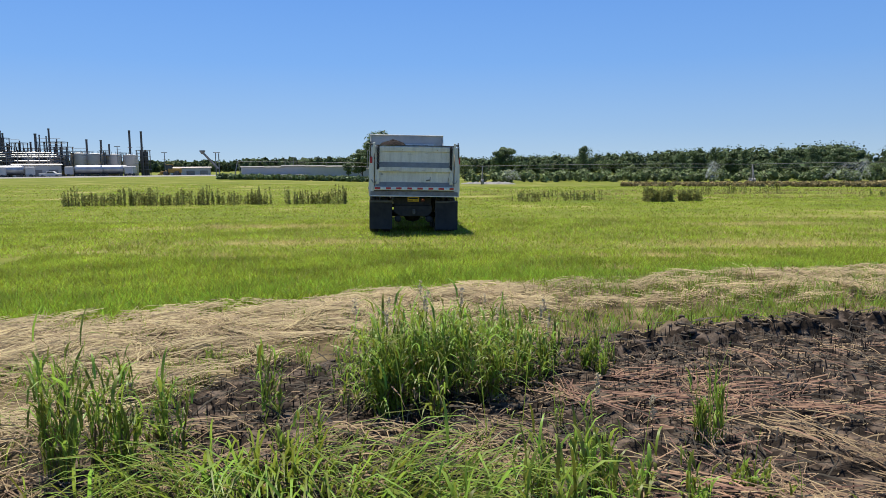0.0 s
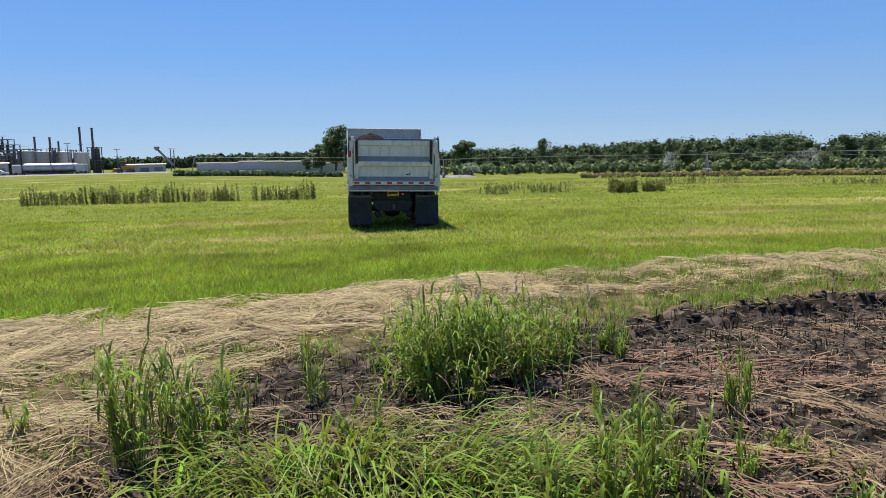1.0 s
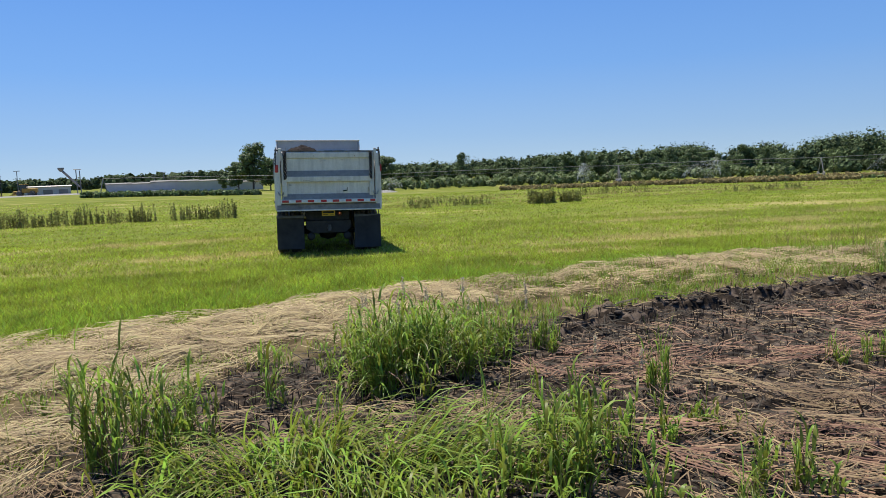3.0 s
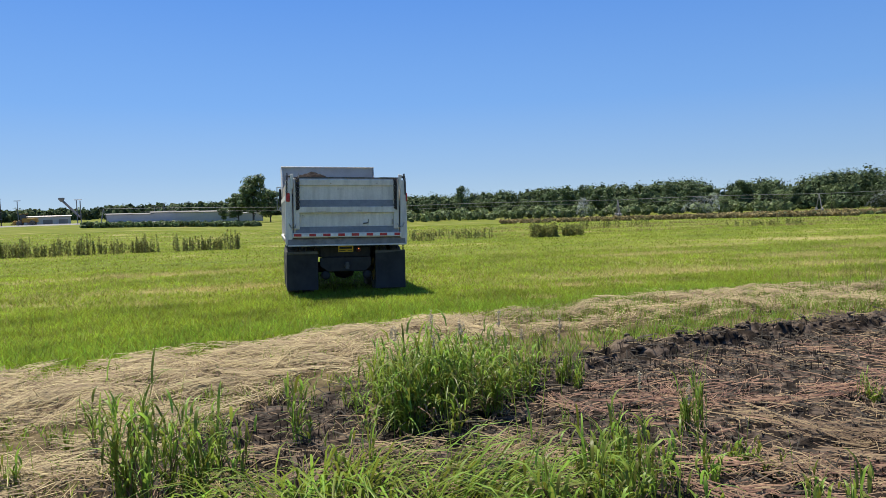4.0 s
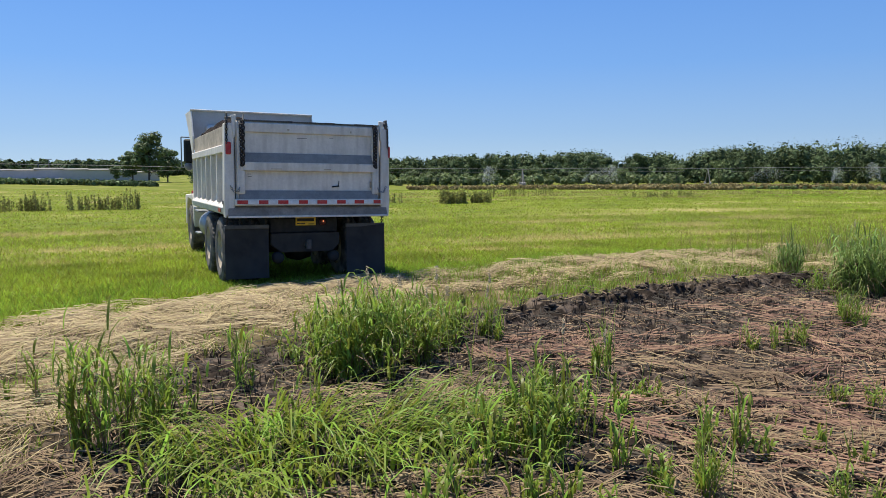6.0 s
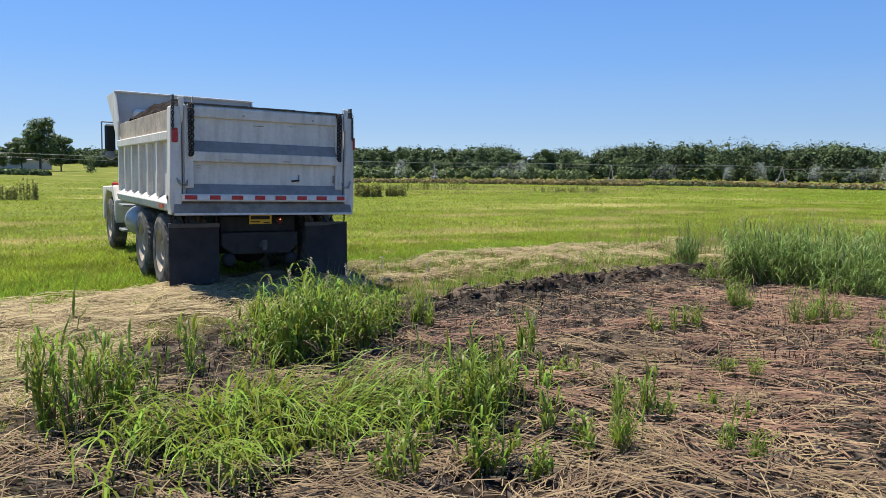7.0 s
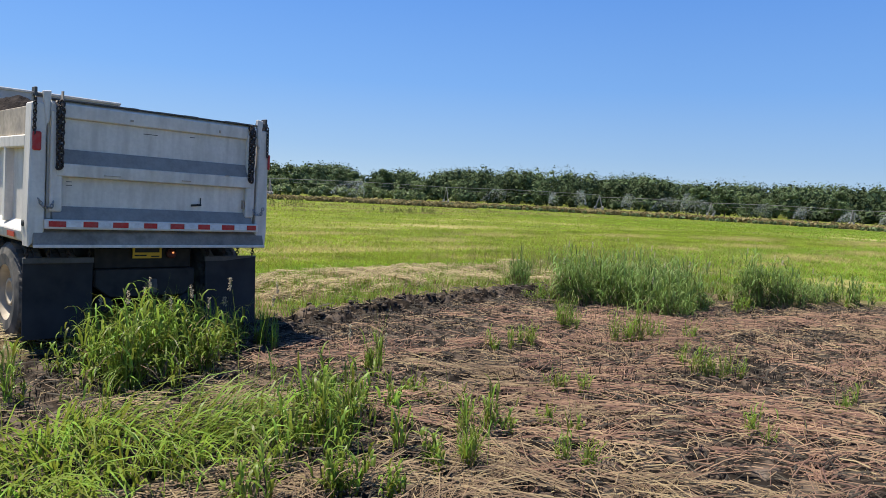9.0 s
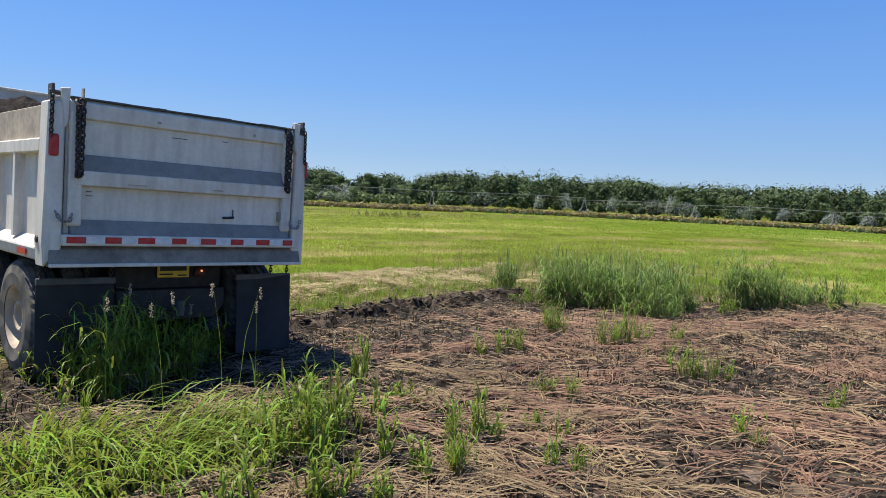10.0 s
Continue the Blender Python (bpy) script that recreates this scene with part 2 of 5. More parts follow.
def blades_mesh(name, base, height, width, face, lean_dir, lean, material, droop=0.0, plain=False):
    """Grass blades: two base corners, two at the bend, one tip each; plain ones have no bend."""
    n = len(base)
    side = np.stack([np.cos(face), np.sin(face), np.zeros(n)], 1) * (width[:, None] / 2)
    out = np.stack([np.cos(lean_dir), np.sin(lean_dir), np.zeros(n)], 1)
    mid = base + out * (lean * height * 0.35)[:, None] + np.array([0, 0, 1.0]) * (height * 0.6 * np.sqrt(np.maximum(0.05, 1 - (lean * 0.5) ** 2)))[:, None]
    tip = mid + out * (lean * height * 0.65)[:, None] + np.array([0, 0, 1.0]) * (height * (0.45 - droop * lean))[:, None]
    if plain:
        return raw_mesh(name, np.stack([base - side, base + side, tip], 1).reshape(-1, 3), np.arange(n * 3), np.full(n, 3), material)
    v = np.stack([base - side, base + side, mid + side * 0.85, mid - side * 0.85, tip], 1).reshape(-1, 3)
    k = (np.arange(n) * 5)[:, None]
    faces = np.concatenate([k + np.array([0, 1, 2, 3]), k + np.array([3, 2, 4])], 1).ravel()
    return raw_mesh(name, v, faces, np.tile([4, 3], n), material)


def strands_mesh(name, base, length, width, heading, tilt, material, sag=0.3, bow=None):
    """Stalks that lie about: bars with two upper sides, bent a little."""
    n = len(base)
    d = np.stack([np.cos(heading) * np.cos(tilt), np.sin(heading) * np.cos(tilt), np.sin(tilt)], 1)
    s = np.stack([-np.sin(heading), np.cos(heading), np.zeros(n)], 1) * (width / 2)[:, None]
    up = np.array([0, 0, 1.0]) * width[:, None] * 0.7
    ends = [base - d * (length / 2)[:, None], base + np.array([0, 0, 1.0]) * (length * 0.06 * sag)[:, None], base + d * (length / 2)[:, None]]
    if bow is not None:
        ends[1] = ends[1] + s / (width / 2)[:, None] * (bow * length)[:, None]
    v = np.stack([q for e in ends for q in (e - s, e + s, e + up)], 1).reshape(-1, 3)
    k = (np.arange(n) * 9)[:, None]
    quads = []
    for j in (0, 3):
        for a, b in ((1, 2), (2, 0)):
            quads.append(k + np.array([j + a, j + b, j + b + 3, j + a + 3]))
    faces = np.concatenate(quads, 1).ravel()
    return raw_mesh(name, v, faces, np.full(n * 4, 4), material)


def leaves_mesh(name, centre, size, material, rng, normal=None):
    """Leaf clumps: one bent four-cornered leaf spray each, turned at random."""
    n = len(centre)
    nn = rng.normal(size=(n, 3))
    if normal is not None:  # leaves that face outward from their crown
        nn = normal + nn * 0.38
    nn /= np.linalg.norm(nn, axis=1)[:, None] + 1e-9
    u = np.cross(nn, rng.normal(size=(n, 3)))
    u /= np.linalg.norm(u, axis=1)[:, None] + 1e-9
    w = np.cross(nn, u)
    s = size[:, None]
    v = np.stack([centre - u * s, centre - w * s * 0.7 + nn * s * 0.2, centre + u * s, centre + w * s * 0.7 + nn * s * 0.2], 1).reshape(-1, 3)
    k = (np.arange(n) * 4)[:, None]
    return raw_mesh(name, v, (k + np.array([0, 1, 2, 3])).ravel(), np.full(n, 4), material)


def leafy_mesh(name, base, height, width, face, lean_dir, lean, material, droop=0.2):
    """Broad grass leaves that arch over: three bends and a tip each."""
    n = len(base)
    up = np.array([0, 0, 1.0])
    out = np.stack([np.cos(lean_dir), np.sin(lean_dir), np.zeros(n)], 1)
    side = np.stack([np.cos(face), np.sin(face), np.zeros(n)], 1) * (width[:, None] / 2)
    rows = []
    for f, wide in ((0.0, 0.7), (0.3, 1.0), (0.6, 0.9), (0.85, 0.5), (1.0, 0.0)):
        bend = lean * f ** 1.8
        rise = f * (1 - 0.30 * lean * f) - droop * lean * f ** 4
        p = base + out * (bend * height * 0.75)[:, None] + up * (height * rise)[:, None]
        rows.append((p, wide))
    v = []
    for p, wide in rows[:-1]:
        v += [p - side * wide, p + side * wide]
    v = np.stack(v + [rows[-1][0]], 1).reshape(-1, 3)
    k = (np.arange(n) * 9)[:, None]
    faces = np.concatenate([k + np.array(q) for q in ([0, 1, 3, 2], [2, 3, 5, 4], [4, 5, 7, 6], [6, 7, 8])], 1).ravel()
    return raw_mesh(name, v, faces, np.tile([4, 4, 4, 3], n), material)


# ---- ground ----
def smooth01(v, lo, hi):
    t = np.clip((v - lo) / (hi - lo), 0, 1)
    return t * t * (3 - 2 * t)


def fall(x, y):
    r = np.hypot(x, np.maximum(y, 0))
    az = np.degrees(np.arctan2(x, np.maximum(y, 0.1)))
    return -0.0086 * np.clip(r - 6, 0, 34) - 1.7 * smooth01(r, 40, 160) * (0.02 + 0.98 * smooth01(az, -21, 6))


def straw_top(x):
    return np.interp(x, [-12, -4.9, -3.3, -1.4, 0.9, 3.7, 7.6, 11, 14, 20], [5.5, 7.6, 8.3, 9.1, 10.1, 11, 12, 12.2, 11.5, 8])


def straw_bottom(x):
    return np.interp(x, [-12, -3.75, -2.4, -1.3, 0.76, 2.9, 7.0, 11, 14], [3.0, 5.4, 6.1, 7.1, 8.1, 8.6, 9.2, 8.6, 6.5])


def mud_top(x):
    return np.interp(x, [-6, -2.6, -1.6, 0, 1.7, 3.2, 4.7, 7.5, 9, 10.7, 13, 20], [0, 4.2, 6.3, 6.8, 7.05, 7.6, 8.0, 8.4, 7.6, 5.3, 4.4, 3.0])


def mud_amount(x, y):
    """1 on the bare dark soil, 0 off it."""
    return smooth01(mud_top(x) - y, -0.15, 0.25) * smooth01(x, -3.2, -2.2) * smooth01(y, -7, -5) * smooth01(20 - x, 0, 4)


def noise_at(x, y, s, seed=0.0):
    return np.array([noise.noise((a * s + seed, b * s - seed, seed)) for a, b in zip(np.ravel(x), np.ravel(y))]).reshape(np.shape(x))


def ground_height(x, y, fine=True):
    x, y = np.asarray(x, float), np.asarray(y, float)
    z = fall(x, y)
    near = (np.abs(x - 4) < 14) & (y > -3) & (y < 16)
    if not fine or not near.any():
        return z
    xs, ys = x[near], y[near]
    mud = mud_amount(xs, ys)
    inside = mud_top(xs) - ys
    wander = 0.30 * noise_at(xs, ys, 1.7, 12.0) + 0.12 * noise_at(xs, ys, 5.0, 2.0)
    ridge = smooth01(inside, -0.12, 0.12) * (1 - smooth01(inside, 0.50 + wander, 0.60 + wander)) * smooth01(xs, 0.9, 2.2) * smooth01(9.5 - xs, 0, 1.5)
    ruts = np.exp(-((ys - 2.9 - 0.10 * xs) / 0.35) ** 2) * smooth01(xs, 1.2, 2.2)
    clod = noise_at(xs, ys, 3.1, 3.0) * 0.5 + noise_at(xs, ys, 7.3, 9.0) * 0.5
    crumb = noise_at(xs, ys, 15.0, 4.0)
    dz = mud * (0.06 * clod + 0.028 * crumb - 0.02) + ridge * (0.10 + 0.11 * clod + 0.03 * crumb) + mud * ruts * (0.09 * clod + 0.03 * crumb)
    mid = (straw_top(xs) + straw_bottom(xs)) / 2
    half = np.maximum(0.4, (straw_top(xs) - straw_bottom(xs)) / 2)
    dz += 0.07 * np.exp(-((ys - mid) / half) ** 2) * smooth01(8 - xs, 0, 4) + 0.02 * noise_at(xs, ys, 0.9, 5.0) * (1 - mud) + 0.085 * noise_at(xs, ys, 2.2, 7.0) * (1 - mud) * smooth01(straw_top(xs) - ys, 0, 0.4)
    z[near] += dz
    return z


BALD = [(7.4, 16.3, 2.6, 0.5), (13.8, 19.5, 1.6, 0.5), (6.0, 10.9, 1.6, 0.35), (25.5, 11.5, 2.4, 0.8), (17.0, 6.6, 1.2, 0.5), (23.2, 15.3, 1.4, 0.5), (3.0, 12.2, 1.2, 0.2), (19, 22, 2.0, 0.5), (30, 16, 2.4, 0.7), (-4.5, 14.5, 2, 0.25),
        (10.5, 22.5, 2.2, 0.4), (4.6, 14.2, 2.2, 0.35), (10.5, 13.6, 2.0, 0.4), (-3.5, 17.5, 2.5, 0.3), (14.5, 26, 3, 0.6), (22, 28, 3, 0.7), (9.0, 11.6, 1.6, 0.3), (-6, 23, 3, 0.4), (12.5, 16.4, 1.6, 0.35), (33, 12, 2.5, 0.7), (36, 20, 3, 0.9), (44, 16, 4, 1.2), (27, 8.5, 2.0, 0.5), (28, 22, 2.5, 0.6), (20, 10.2, 1.0, 0.3)]


def bald(x, y):
    """Yellowed patches of the field."""
    v = np.zeros(np.shape(x))
    for cx, cy, rx, ry in BALD:
        d = ((x - cx) / (rx * 1.15)) ** 2 + ((y - cy) / (ry * 1.8)) ** 2
        v = np.maximum(v, np.exp(-d) * (0.7 + 0.3 * np.sin(x * 5 + y * 3)))
    return v


def axis_steps(lo, hi, step, out_lo, out_hi, grow):
    mid = list(np.arange(lo, hi, step))
    up, v, s = [], hi, step
    while v < out_hi:
        up.append(v)
        s *= grow
        v += s
    down, v, s = [], lo, step
    while v > out_lo:
        s *= grow
        v -= s
        down.append(v)
    return np.array(down[::-1] + mid + up)


def build_ground():
    xs = axis_steps(-4, 11, 0.055, -2500, 2500, 1.07)
    ys = axis_steps(1.0, 9.5, 0.05, -400, 3500, 1.07)
    gx, gy = np.meshgrid(xs, ys)
    z = ground_height(gx, gy)
    nx, ny = len(xs), len(ys)
    i = np.arange(nx * ny).reshape(ny, nx)
    quads = np.stack([i[:-1, :-1], i[:-1, 1:], i[1:, 1:], i[1:, :-1]], -1).reshape(-1, 4)
    m = bpy.data.materials.new("field_ground")
    me = raw_mesh("ground", np.stack([gx, gy, z], -1).reshape(-1, 3), quads.ravel(), np.full(len(quads), 4), m)
    for name, val in (("mud", mud_amount(gx, gy)), ("bald", bald(gx, gy)), ("straw", smooth01(straw_top(gx) - gy, -0.1, 0.3) * smooth01(np.abs(gx - 2), 15, 10) * smooth01(gy, -9, -6))):
        at = me.attributes.new(name, "FLOAT", "POINT")
        at.data.foreach_set("value", np.clip(val, 0, 1).astype(np.float32).ravel())
    me.shade_smooth()
    m.use_nodes = True
    nt = m.node_tree
    n, ln = nt.nodes, nt.links
    b = n["Principled BSDF"]
    b.inputs["Roughness"].default_value, b.inputs["Specular IOR Level"].default_value = 0.95, 0.08
    co = n.new("ShaderNodeTexCoord")

    def tex(scale, detail=5):
        t = n.new("ShaderNodeTexNoise")
        t.inputs["Scale"].default_value, t.inputs["Detail"].default_value = scale, detail
        ln.new(co.outputs["Object"], t.inputs["Vector"])
        return t.outputs["Fac"]

    def ramp(src, stops):
        r = n.new("ShaderNodeValToRGB")
        while len(r.color_ramp.elements) < len(stops):
            r.color_ramp.elements.new(0.5)
        for e, (p, c) in zip(r.color_ramp.elements, stops):
            e.position, e.color = p, (*c, 1)
        ln.new(src, r.inputs[0])
        return r.outputs[0]

    def mix(f, a, c):
        x = n.new("ShaderNodeMix")
        x.data_type = "RGBA"
        ln.new(f, x.inputs[0])
        ln.new(a, x.inputs[6])
        ln.new(c, x.inputs[7])
        return x.outputs[2]

    def attr(name):
        a = n.new("ShaderNodeAttribute")
        a.attribute_name = name
        return a.outputs["Fac"]
    field = ramp(tex(0.16, 8), [(0.30, (0.085, 0.115, 0.014)), (0.5, (0.145, 0.16, 0.02)), (0.60, (0.20, 0.20, 0.04)), (0.66, (0.36, 0.30, 0.12))])
    fine = ramp(tex(9, 6), [(0.3, (0.045, 0.06, 0.012)), (0.7, (0.16, 0.185, 0.03))])
    half = n.new("ShaderNodeValue")
    half.outputs[0].default_value = 0.35
    field = mix(half.outputs[0], field, fine)
    soil = ramp(tex(6, 10), [(0.3, (0.009, 0.007, 0.005)), (0.50, (0.026, 0.019, 0.014)), (0.60, (0.095, 0.071, 0.053)), (0.76, (0.17, 0.13, 0.10))])
    dry = ramp(tex(4, 9), [(0.3, (0.20, 0.165, 0.06)), (0.55, (0.33, 0.265, 0.10)), (0.75, (0.46, 0.37, 0.17))])
    straw = ramp(tex(2.6, 9), [(0.3, (0.04, 0.03, 0.016)), (0.55, (0.14, 0.105, 0.055)), (0.75, (0.30, 0.235, 0.12))])
    out = mix(attr("mud"), mix(attr("straw"), mix(attr("bald"), field, dry), straw), soil)
    ln.new(out, b.inputs["Base Color"])
    bp = n.new("ShaderNodeBump")
    bp.inputs["Strength"].default_value, bp.inputs["Distance"].default_value = 0.8, 0.03
    ln.new(tex(18, 8), bp.inputs["Height"])
    ln.new(bp.outputs["Normal"], b.inputs["Normal"])
    return tagged(new("ground", me), "green hay field with bare dark soil and dry straw near", "ground", kind="structure")


build_ground()

# ---- dump truck ----
TRUCK = (  # seconds, x, y, heading, lean, height over the falling ground
    (0.0, -0.819, 19.87, 5.6, 1.4, -0.01), (0.5, -0.817, 19.68, 5.2, 1.45, -0.01), (1.0, -0.801, 19.42, 4.6, 1.5, -0.007), (1.5, -0.770, 19.01, 3.7, 1.6, -0.004),
    (2.0, -0.742, 18.37, 2.9, 1.6, -0.003), (2.2, -0.721, 18.05, 2.7, 1.55, 0.0), (3.5, -0.567, 15.64, 3.1, 1.5, 0.0), (4.0, -0.495, 14.43, 4.0, 1.5, 0.006), (4.5, -0.409, 13.18, 5.0, 1.43, 0.008),
    (5.0, -0.304, 12.01, 6.1, 1.35, 0.015), (5.5, -0.178, 10.98, 7.2, 1.1, 0.006), (6.8, 0.026, 8.77, 8.05, 1.3, 0.028), (7.0, 0.042, 8.49, 8.05, 1.4, 0.028), (7.5, 0.078, 7.98, 8.0, 1.4, 0.026), (8.0, 0.127, 7.51, 7.9, 1.2, 0.016),
    (8.5, 0.192, 6.99, 7.7, 1.25, -0.001), (9.0, 0.262, 6.53, 7.25, 1.38, -0.022), (9.5, 0.325, 6.05, 6.85, 1.5, -0.034), (10.0, 0.393, 5.49, 6.8, 1.85, -0.05))


def truck_row(t):
    ts = [r[0] for r in TRUCK]
    return [float(np.interp(t, ts, [r[k] for r in TRUCK])) for k in range(1, 6)]


def chain_bm(points, link=0.055, wire=0.0085):
    """A chain of small links along a line of points."""
    bm = bmesh.new()
    k = 0
    for a, b in zip(points, points[1:]):
        a, b = Vector(a), Vector(b)
        n = max(1, round((b - a).length / (link * 0.72)))
        for j in range(n):
            c = a.lerp(b, (j + 0.5) / n)
            turn = (b - a).to_track_quat("Z", "Y").to_matrix().to_4x4() @ Matrix.Rotation(math.pi / 2 * (k % 2) + 0.5, 4, "Z")
            k += 1
            seg, ring = 8, 4
            rows = []
            for s in range(seg):
                ang = 2 * math.pi * s / seg
                mid = Vector((math.cos(ang) * link * 0.30, 0, math.sin(ang) * link * 0.5))
                out = Vector((math.cos(ang), 0, math.sin(ang)))
                rows.append([bm.verts.new(Matrix.Translation(c) @ turn @ (mid + out * wire * math.cos(2 * math.pi * q / ring) + Vector((0, 1, 0)) * wire * math.sin(2 * math.pi * q / ring))) for q in range(ring)])
            for s in range(seg):
                for q in range(ring):
                    bm.faces.new((rows[s][q], rows[(s + 1) % seg][q], rows[(s + 1) % seg][(q + 1) % ring], rows[s][(q + 1) % ring]))
    return bm


def build_truck():
    truck = tagged(new("dump_truck"), "dusty white dump truck loaded with dark soil, backing over the field", "dump truck")
    # tailgate
    gate = part("tailgate", boxes((-1.10, 1.10, -0.02, 0.03, 1.33, 2.44), bevel=0.006), WHITE, truck, "scratched white steel tailgate")
    part("top_rail", prism([(0.0, 2.29), (-0.055, 2.305), (-0.06, 2.43), (-0.01, 2.465), (0.05, 2.465), (0.05, 2.29)], 0, -1.09, 1.09, 0.006), WHITE, gate)
    part("middle_rail", prism([(-0.022, 1.735), (-0.085, 1.745), (-0.09, 1.865), (-0.022, 1.88)], 0, -1.03, 1.03, 0.005), WHITE, gate)
    # two sloping ledges, darker grey than the white gate around them
    part("grey_band", prism([(-0.024, 1.885), (-0.085, 1.868), (-0.03, 2.005), (-0.024, 2.005)], 0, -1.03, 1.03, 0), LEDGEGREY, gate, "grey sloping ledge above the rail")
    part("grey_band", prism([(-0.024, 1.33), (-0.10, 1.33), (-0.03, 1.455), (-0.024, 1.455)], 0, -1.06, 1.06, 0), LEDGEGREY, gate, "grey sloping ledge above the tape")
    part("bottom_rail", boxes((-1.13, 1.13, -0.115, 0.03, 1.235, 1.328), bevel=0.008), WHITE, gate)
    x = -1.10
    lengths = [0.155, 0.155, 0.14, 0.14]
    k = 0
    while x < 1.09:
        w = min(lengths[k % 4], 1.10 - x)
        part("reflector_tape", boxes((x, x + w - 0.004, -0.119, -0.114, 1.258, 1.312), bevel=0), RED if k % 2 == 0 else SILVER, gate, "red reflective tape" if k % 2 == 0 else "white reflective tape")
        x += w
        k += 1
    for s in (-1, 1):
        part("stiffener", boxes((s * 1.03 - 0.055, s * 1.03 + 0.055, -0.075, -0.015, 1.40, 2.36), bevel=0.012), WHITE, gate)
    part("latch_handle", rods(((0.33, -0.05, 1.515), (0.44, -0.06, 1.525), 0.012), ((0.435, -0.05, 1.52), (0.445, -0.03, 1.60), 0.006)), INK, gate, "black bent handle")
    for x0, x1, z in ((-0.93, -0.88, 1.690), (-0.93, -0.875, 1.655), (-0.2, -0.05, 2.23), (0.3, 0.36, 2.25)):
        part("scratch", boxes((x0, x1, -0.024, -0.02, z, z + 0.007), bevel=0), STEEL, gate, "bare scratch in the paint")
    for s in (-1, 1):
        part("hanging_chain", chain_bm([(s * 1.00, -0.075, 2.45), (s * 0.995, -0.10, 2.38), (s * 1.0, -0.095, 1.84), (s * 1.025, -0.10, 1.82), (s * 1.035, -0.10, 2.40), (s * 1.03, -0.06, 2.45)], 0.068, 0.0105), CHAIN, gate, "dark looped chain")
        part("spreader_chain", chain_bm([(s * 1.06, -0.10, 1.50), (s * 1.08, -0.11, 1.44), (s * 1.15, -0.12, 1.44), (s * 1.19, -0.10, 1.52)], 0.045, 0.006), GALV, gate, "short slack chain at the corner")
    bm = bmesh.new()
    x = -1.08
    while x < 1.05:
        w = random.uniform(0.05, 0.22)
        bmesh.ops.create_cube(bm, size=1, matrix=Matrix.Translation((x + w / 2, -0.012 + random.uniform(-0.008, 0.008), 2.47)) @ Matrix.Diagonal((w, 0.09, random.uniform(0.008, 0.022), 1)))
        x += w
    part("worn_edge", bm, STEEL, gate, "dented bare steel top edge")
    for x, z, w, h in ((-0.99, 2.30, 0.012, 0.25), (0.62, 2.335, 0.02, 0.03), (-0.35, 2.34, 0.03, 0.02), (0.2, 1.77, 0.10, 0.012), (-0.6, 1.768, 0.16, 0.01), (0.7, 1.86, 0.05, 0.01), (0.95, 1.5, 0.012, 0.10)):
        part("rust_mark", boxes((x, x + w, -0.094 if z < 1.9 and z > 1.7 else -0.064, -0.018, z, z + h), bevel=0), WOOD, gate, "small rust mark in the paint")
    # body
    body = part("dump_body", boxes((-1.16, 1.16, 0.05, 4.2, 1.16, 1.22), (-1.12, 1.12, 4.12, 4.2, 1.2, 2.45), bevel=0.01), WHITE, truck, "white ribbed steel dump body")
    part("rear_sill", prism([(-0.02, 1.235), (-0.06, 1.20), (-0.10, 1.07), (-0.10, 1.055), (0.14, 1.055), (0.14, 1.235)], 0, -1.22, 1.22, 0.008), SILLGREY, body, "worn grey steel rear sill")
    part("sill_lip", boxes((-1.225, 1.225, -0.115, -0.095, 1.055, 1.085), bevel=0.004), WHITE, body)
    for s in (-1, 1):
        part("corner_post", prism([(s * 1.12, 1.20), (s * 1.255, 1.05), (s * 1.27, 1.25), (s * 1.25, 2.42), (s * 1.12, 2.42)], 1, -0.06, 0.14, 0.012), WHITE, body, "white corner post with chipped paint")
        part("hinge_ear", prism([(s * 1.10, 2.25), (s * 1.13, 2.20), (s * 1.16, 2.53), (s * 1.09, 2.54)], 1, -0.075, -0.02, 0.006), WHITE, body)
        part("hinge_ear", boxes((s * 1.215 - 0.012, s * 1.215 + 0.012, -0.05, 0.05, 2.40, 2.56), bevel=0.004), STEEL, body)
        part("hinge_pin", rods(((s * 1.10, -0.02, 2.49), (s * 1.24, -0.02, 2.49), 0.022)), STEEL, body)
        lamp_x, lamp_w = (-1.205, 0.038) if s < 0 else (1.256, 0.016)
        part("tail_lamp", boxes((lamp_x - lamp_w, lamp_x + lamp_w, -0.082, -0.058, 1.97, 2.15), bevel=0.012), RED, body, "red tail lamp")
        part("post_chain", chain_bm([(s * 1.225, -0.07, 2.46), (s * 1.23, -0.075, 2.12)], 0.05, 0.0075), CHAIN, body)
        part("side_panel", boxes((s * 1.165 - 0.012, s * 1.165 + 0.012, 0.13, 4.2, 1.2, 2.1), bevel=0.004), WHITE, body)
        part("lower_rail", prism([(s * 1.14, 1.06), (s * 1.25, 1.10), (s * 1.27, 1.20), (s * 1.18, 1.29), (s * 1.14, 1.29)], 1, 0.13, 4.22, 0.008), WHITE, body)
        part("upper_rail", boxes((s * 1.20 - 0.055, s * 1.20 + 0.055, 0.13, 4.22, 2.0, 2.12), bevel=0.012), WHITE, body)
        for y in (0.85, 1.5, 2.15, 2.8, 3.45, 4.12):
            part("side_rib", prism([(s * 1.17, y - 0.05), (s * 1.25, y - 0.035), (s * 1.25, y + 0.035), (s * 1.17, y + 0.05)], 2, 1.26, 2.02, 0.005), WHITE, body)
        part("side_board", boxes((s * 1.19 - 0.022, s * 1.19 + 0.022, 0.14, 4.1, 2.125, 2.40), bevel=0.006), WOOD, body, "weathered plank side board")
        part("marker_tape", boxes((s * 1.272 - 0.002, s * 1.272 + 0.002, 0.35, 0.6, 1.125, 1.175), bevel=0), RED, body, "red side reflector")
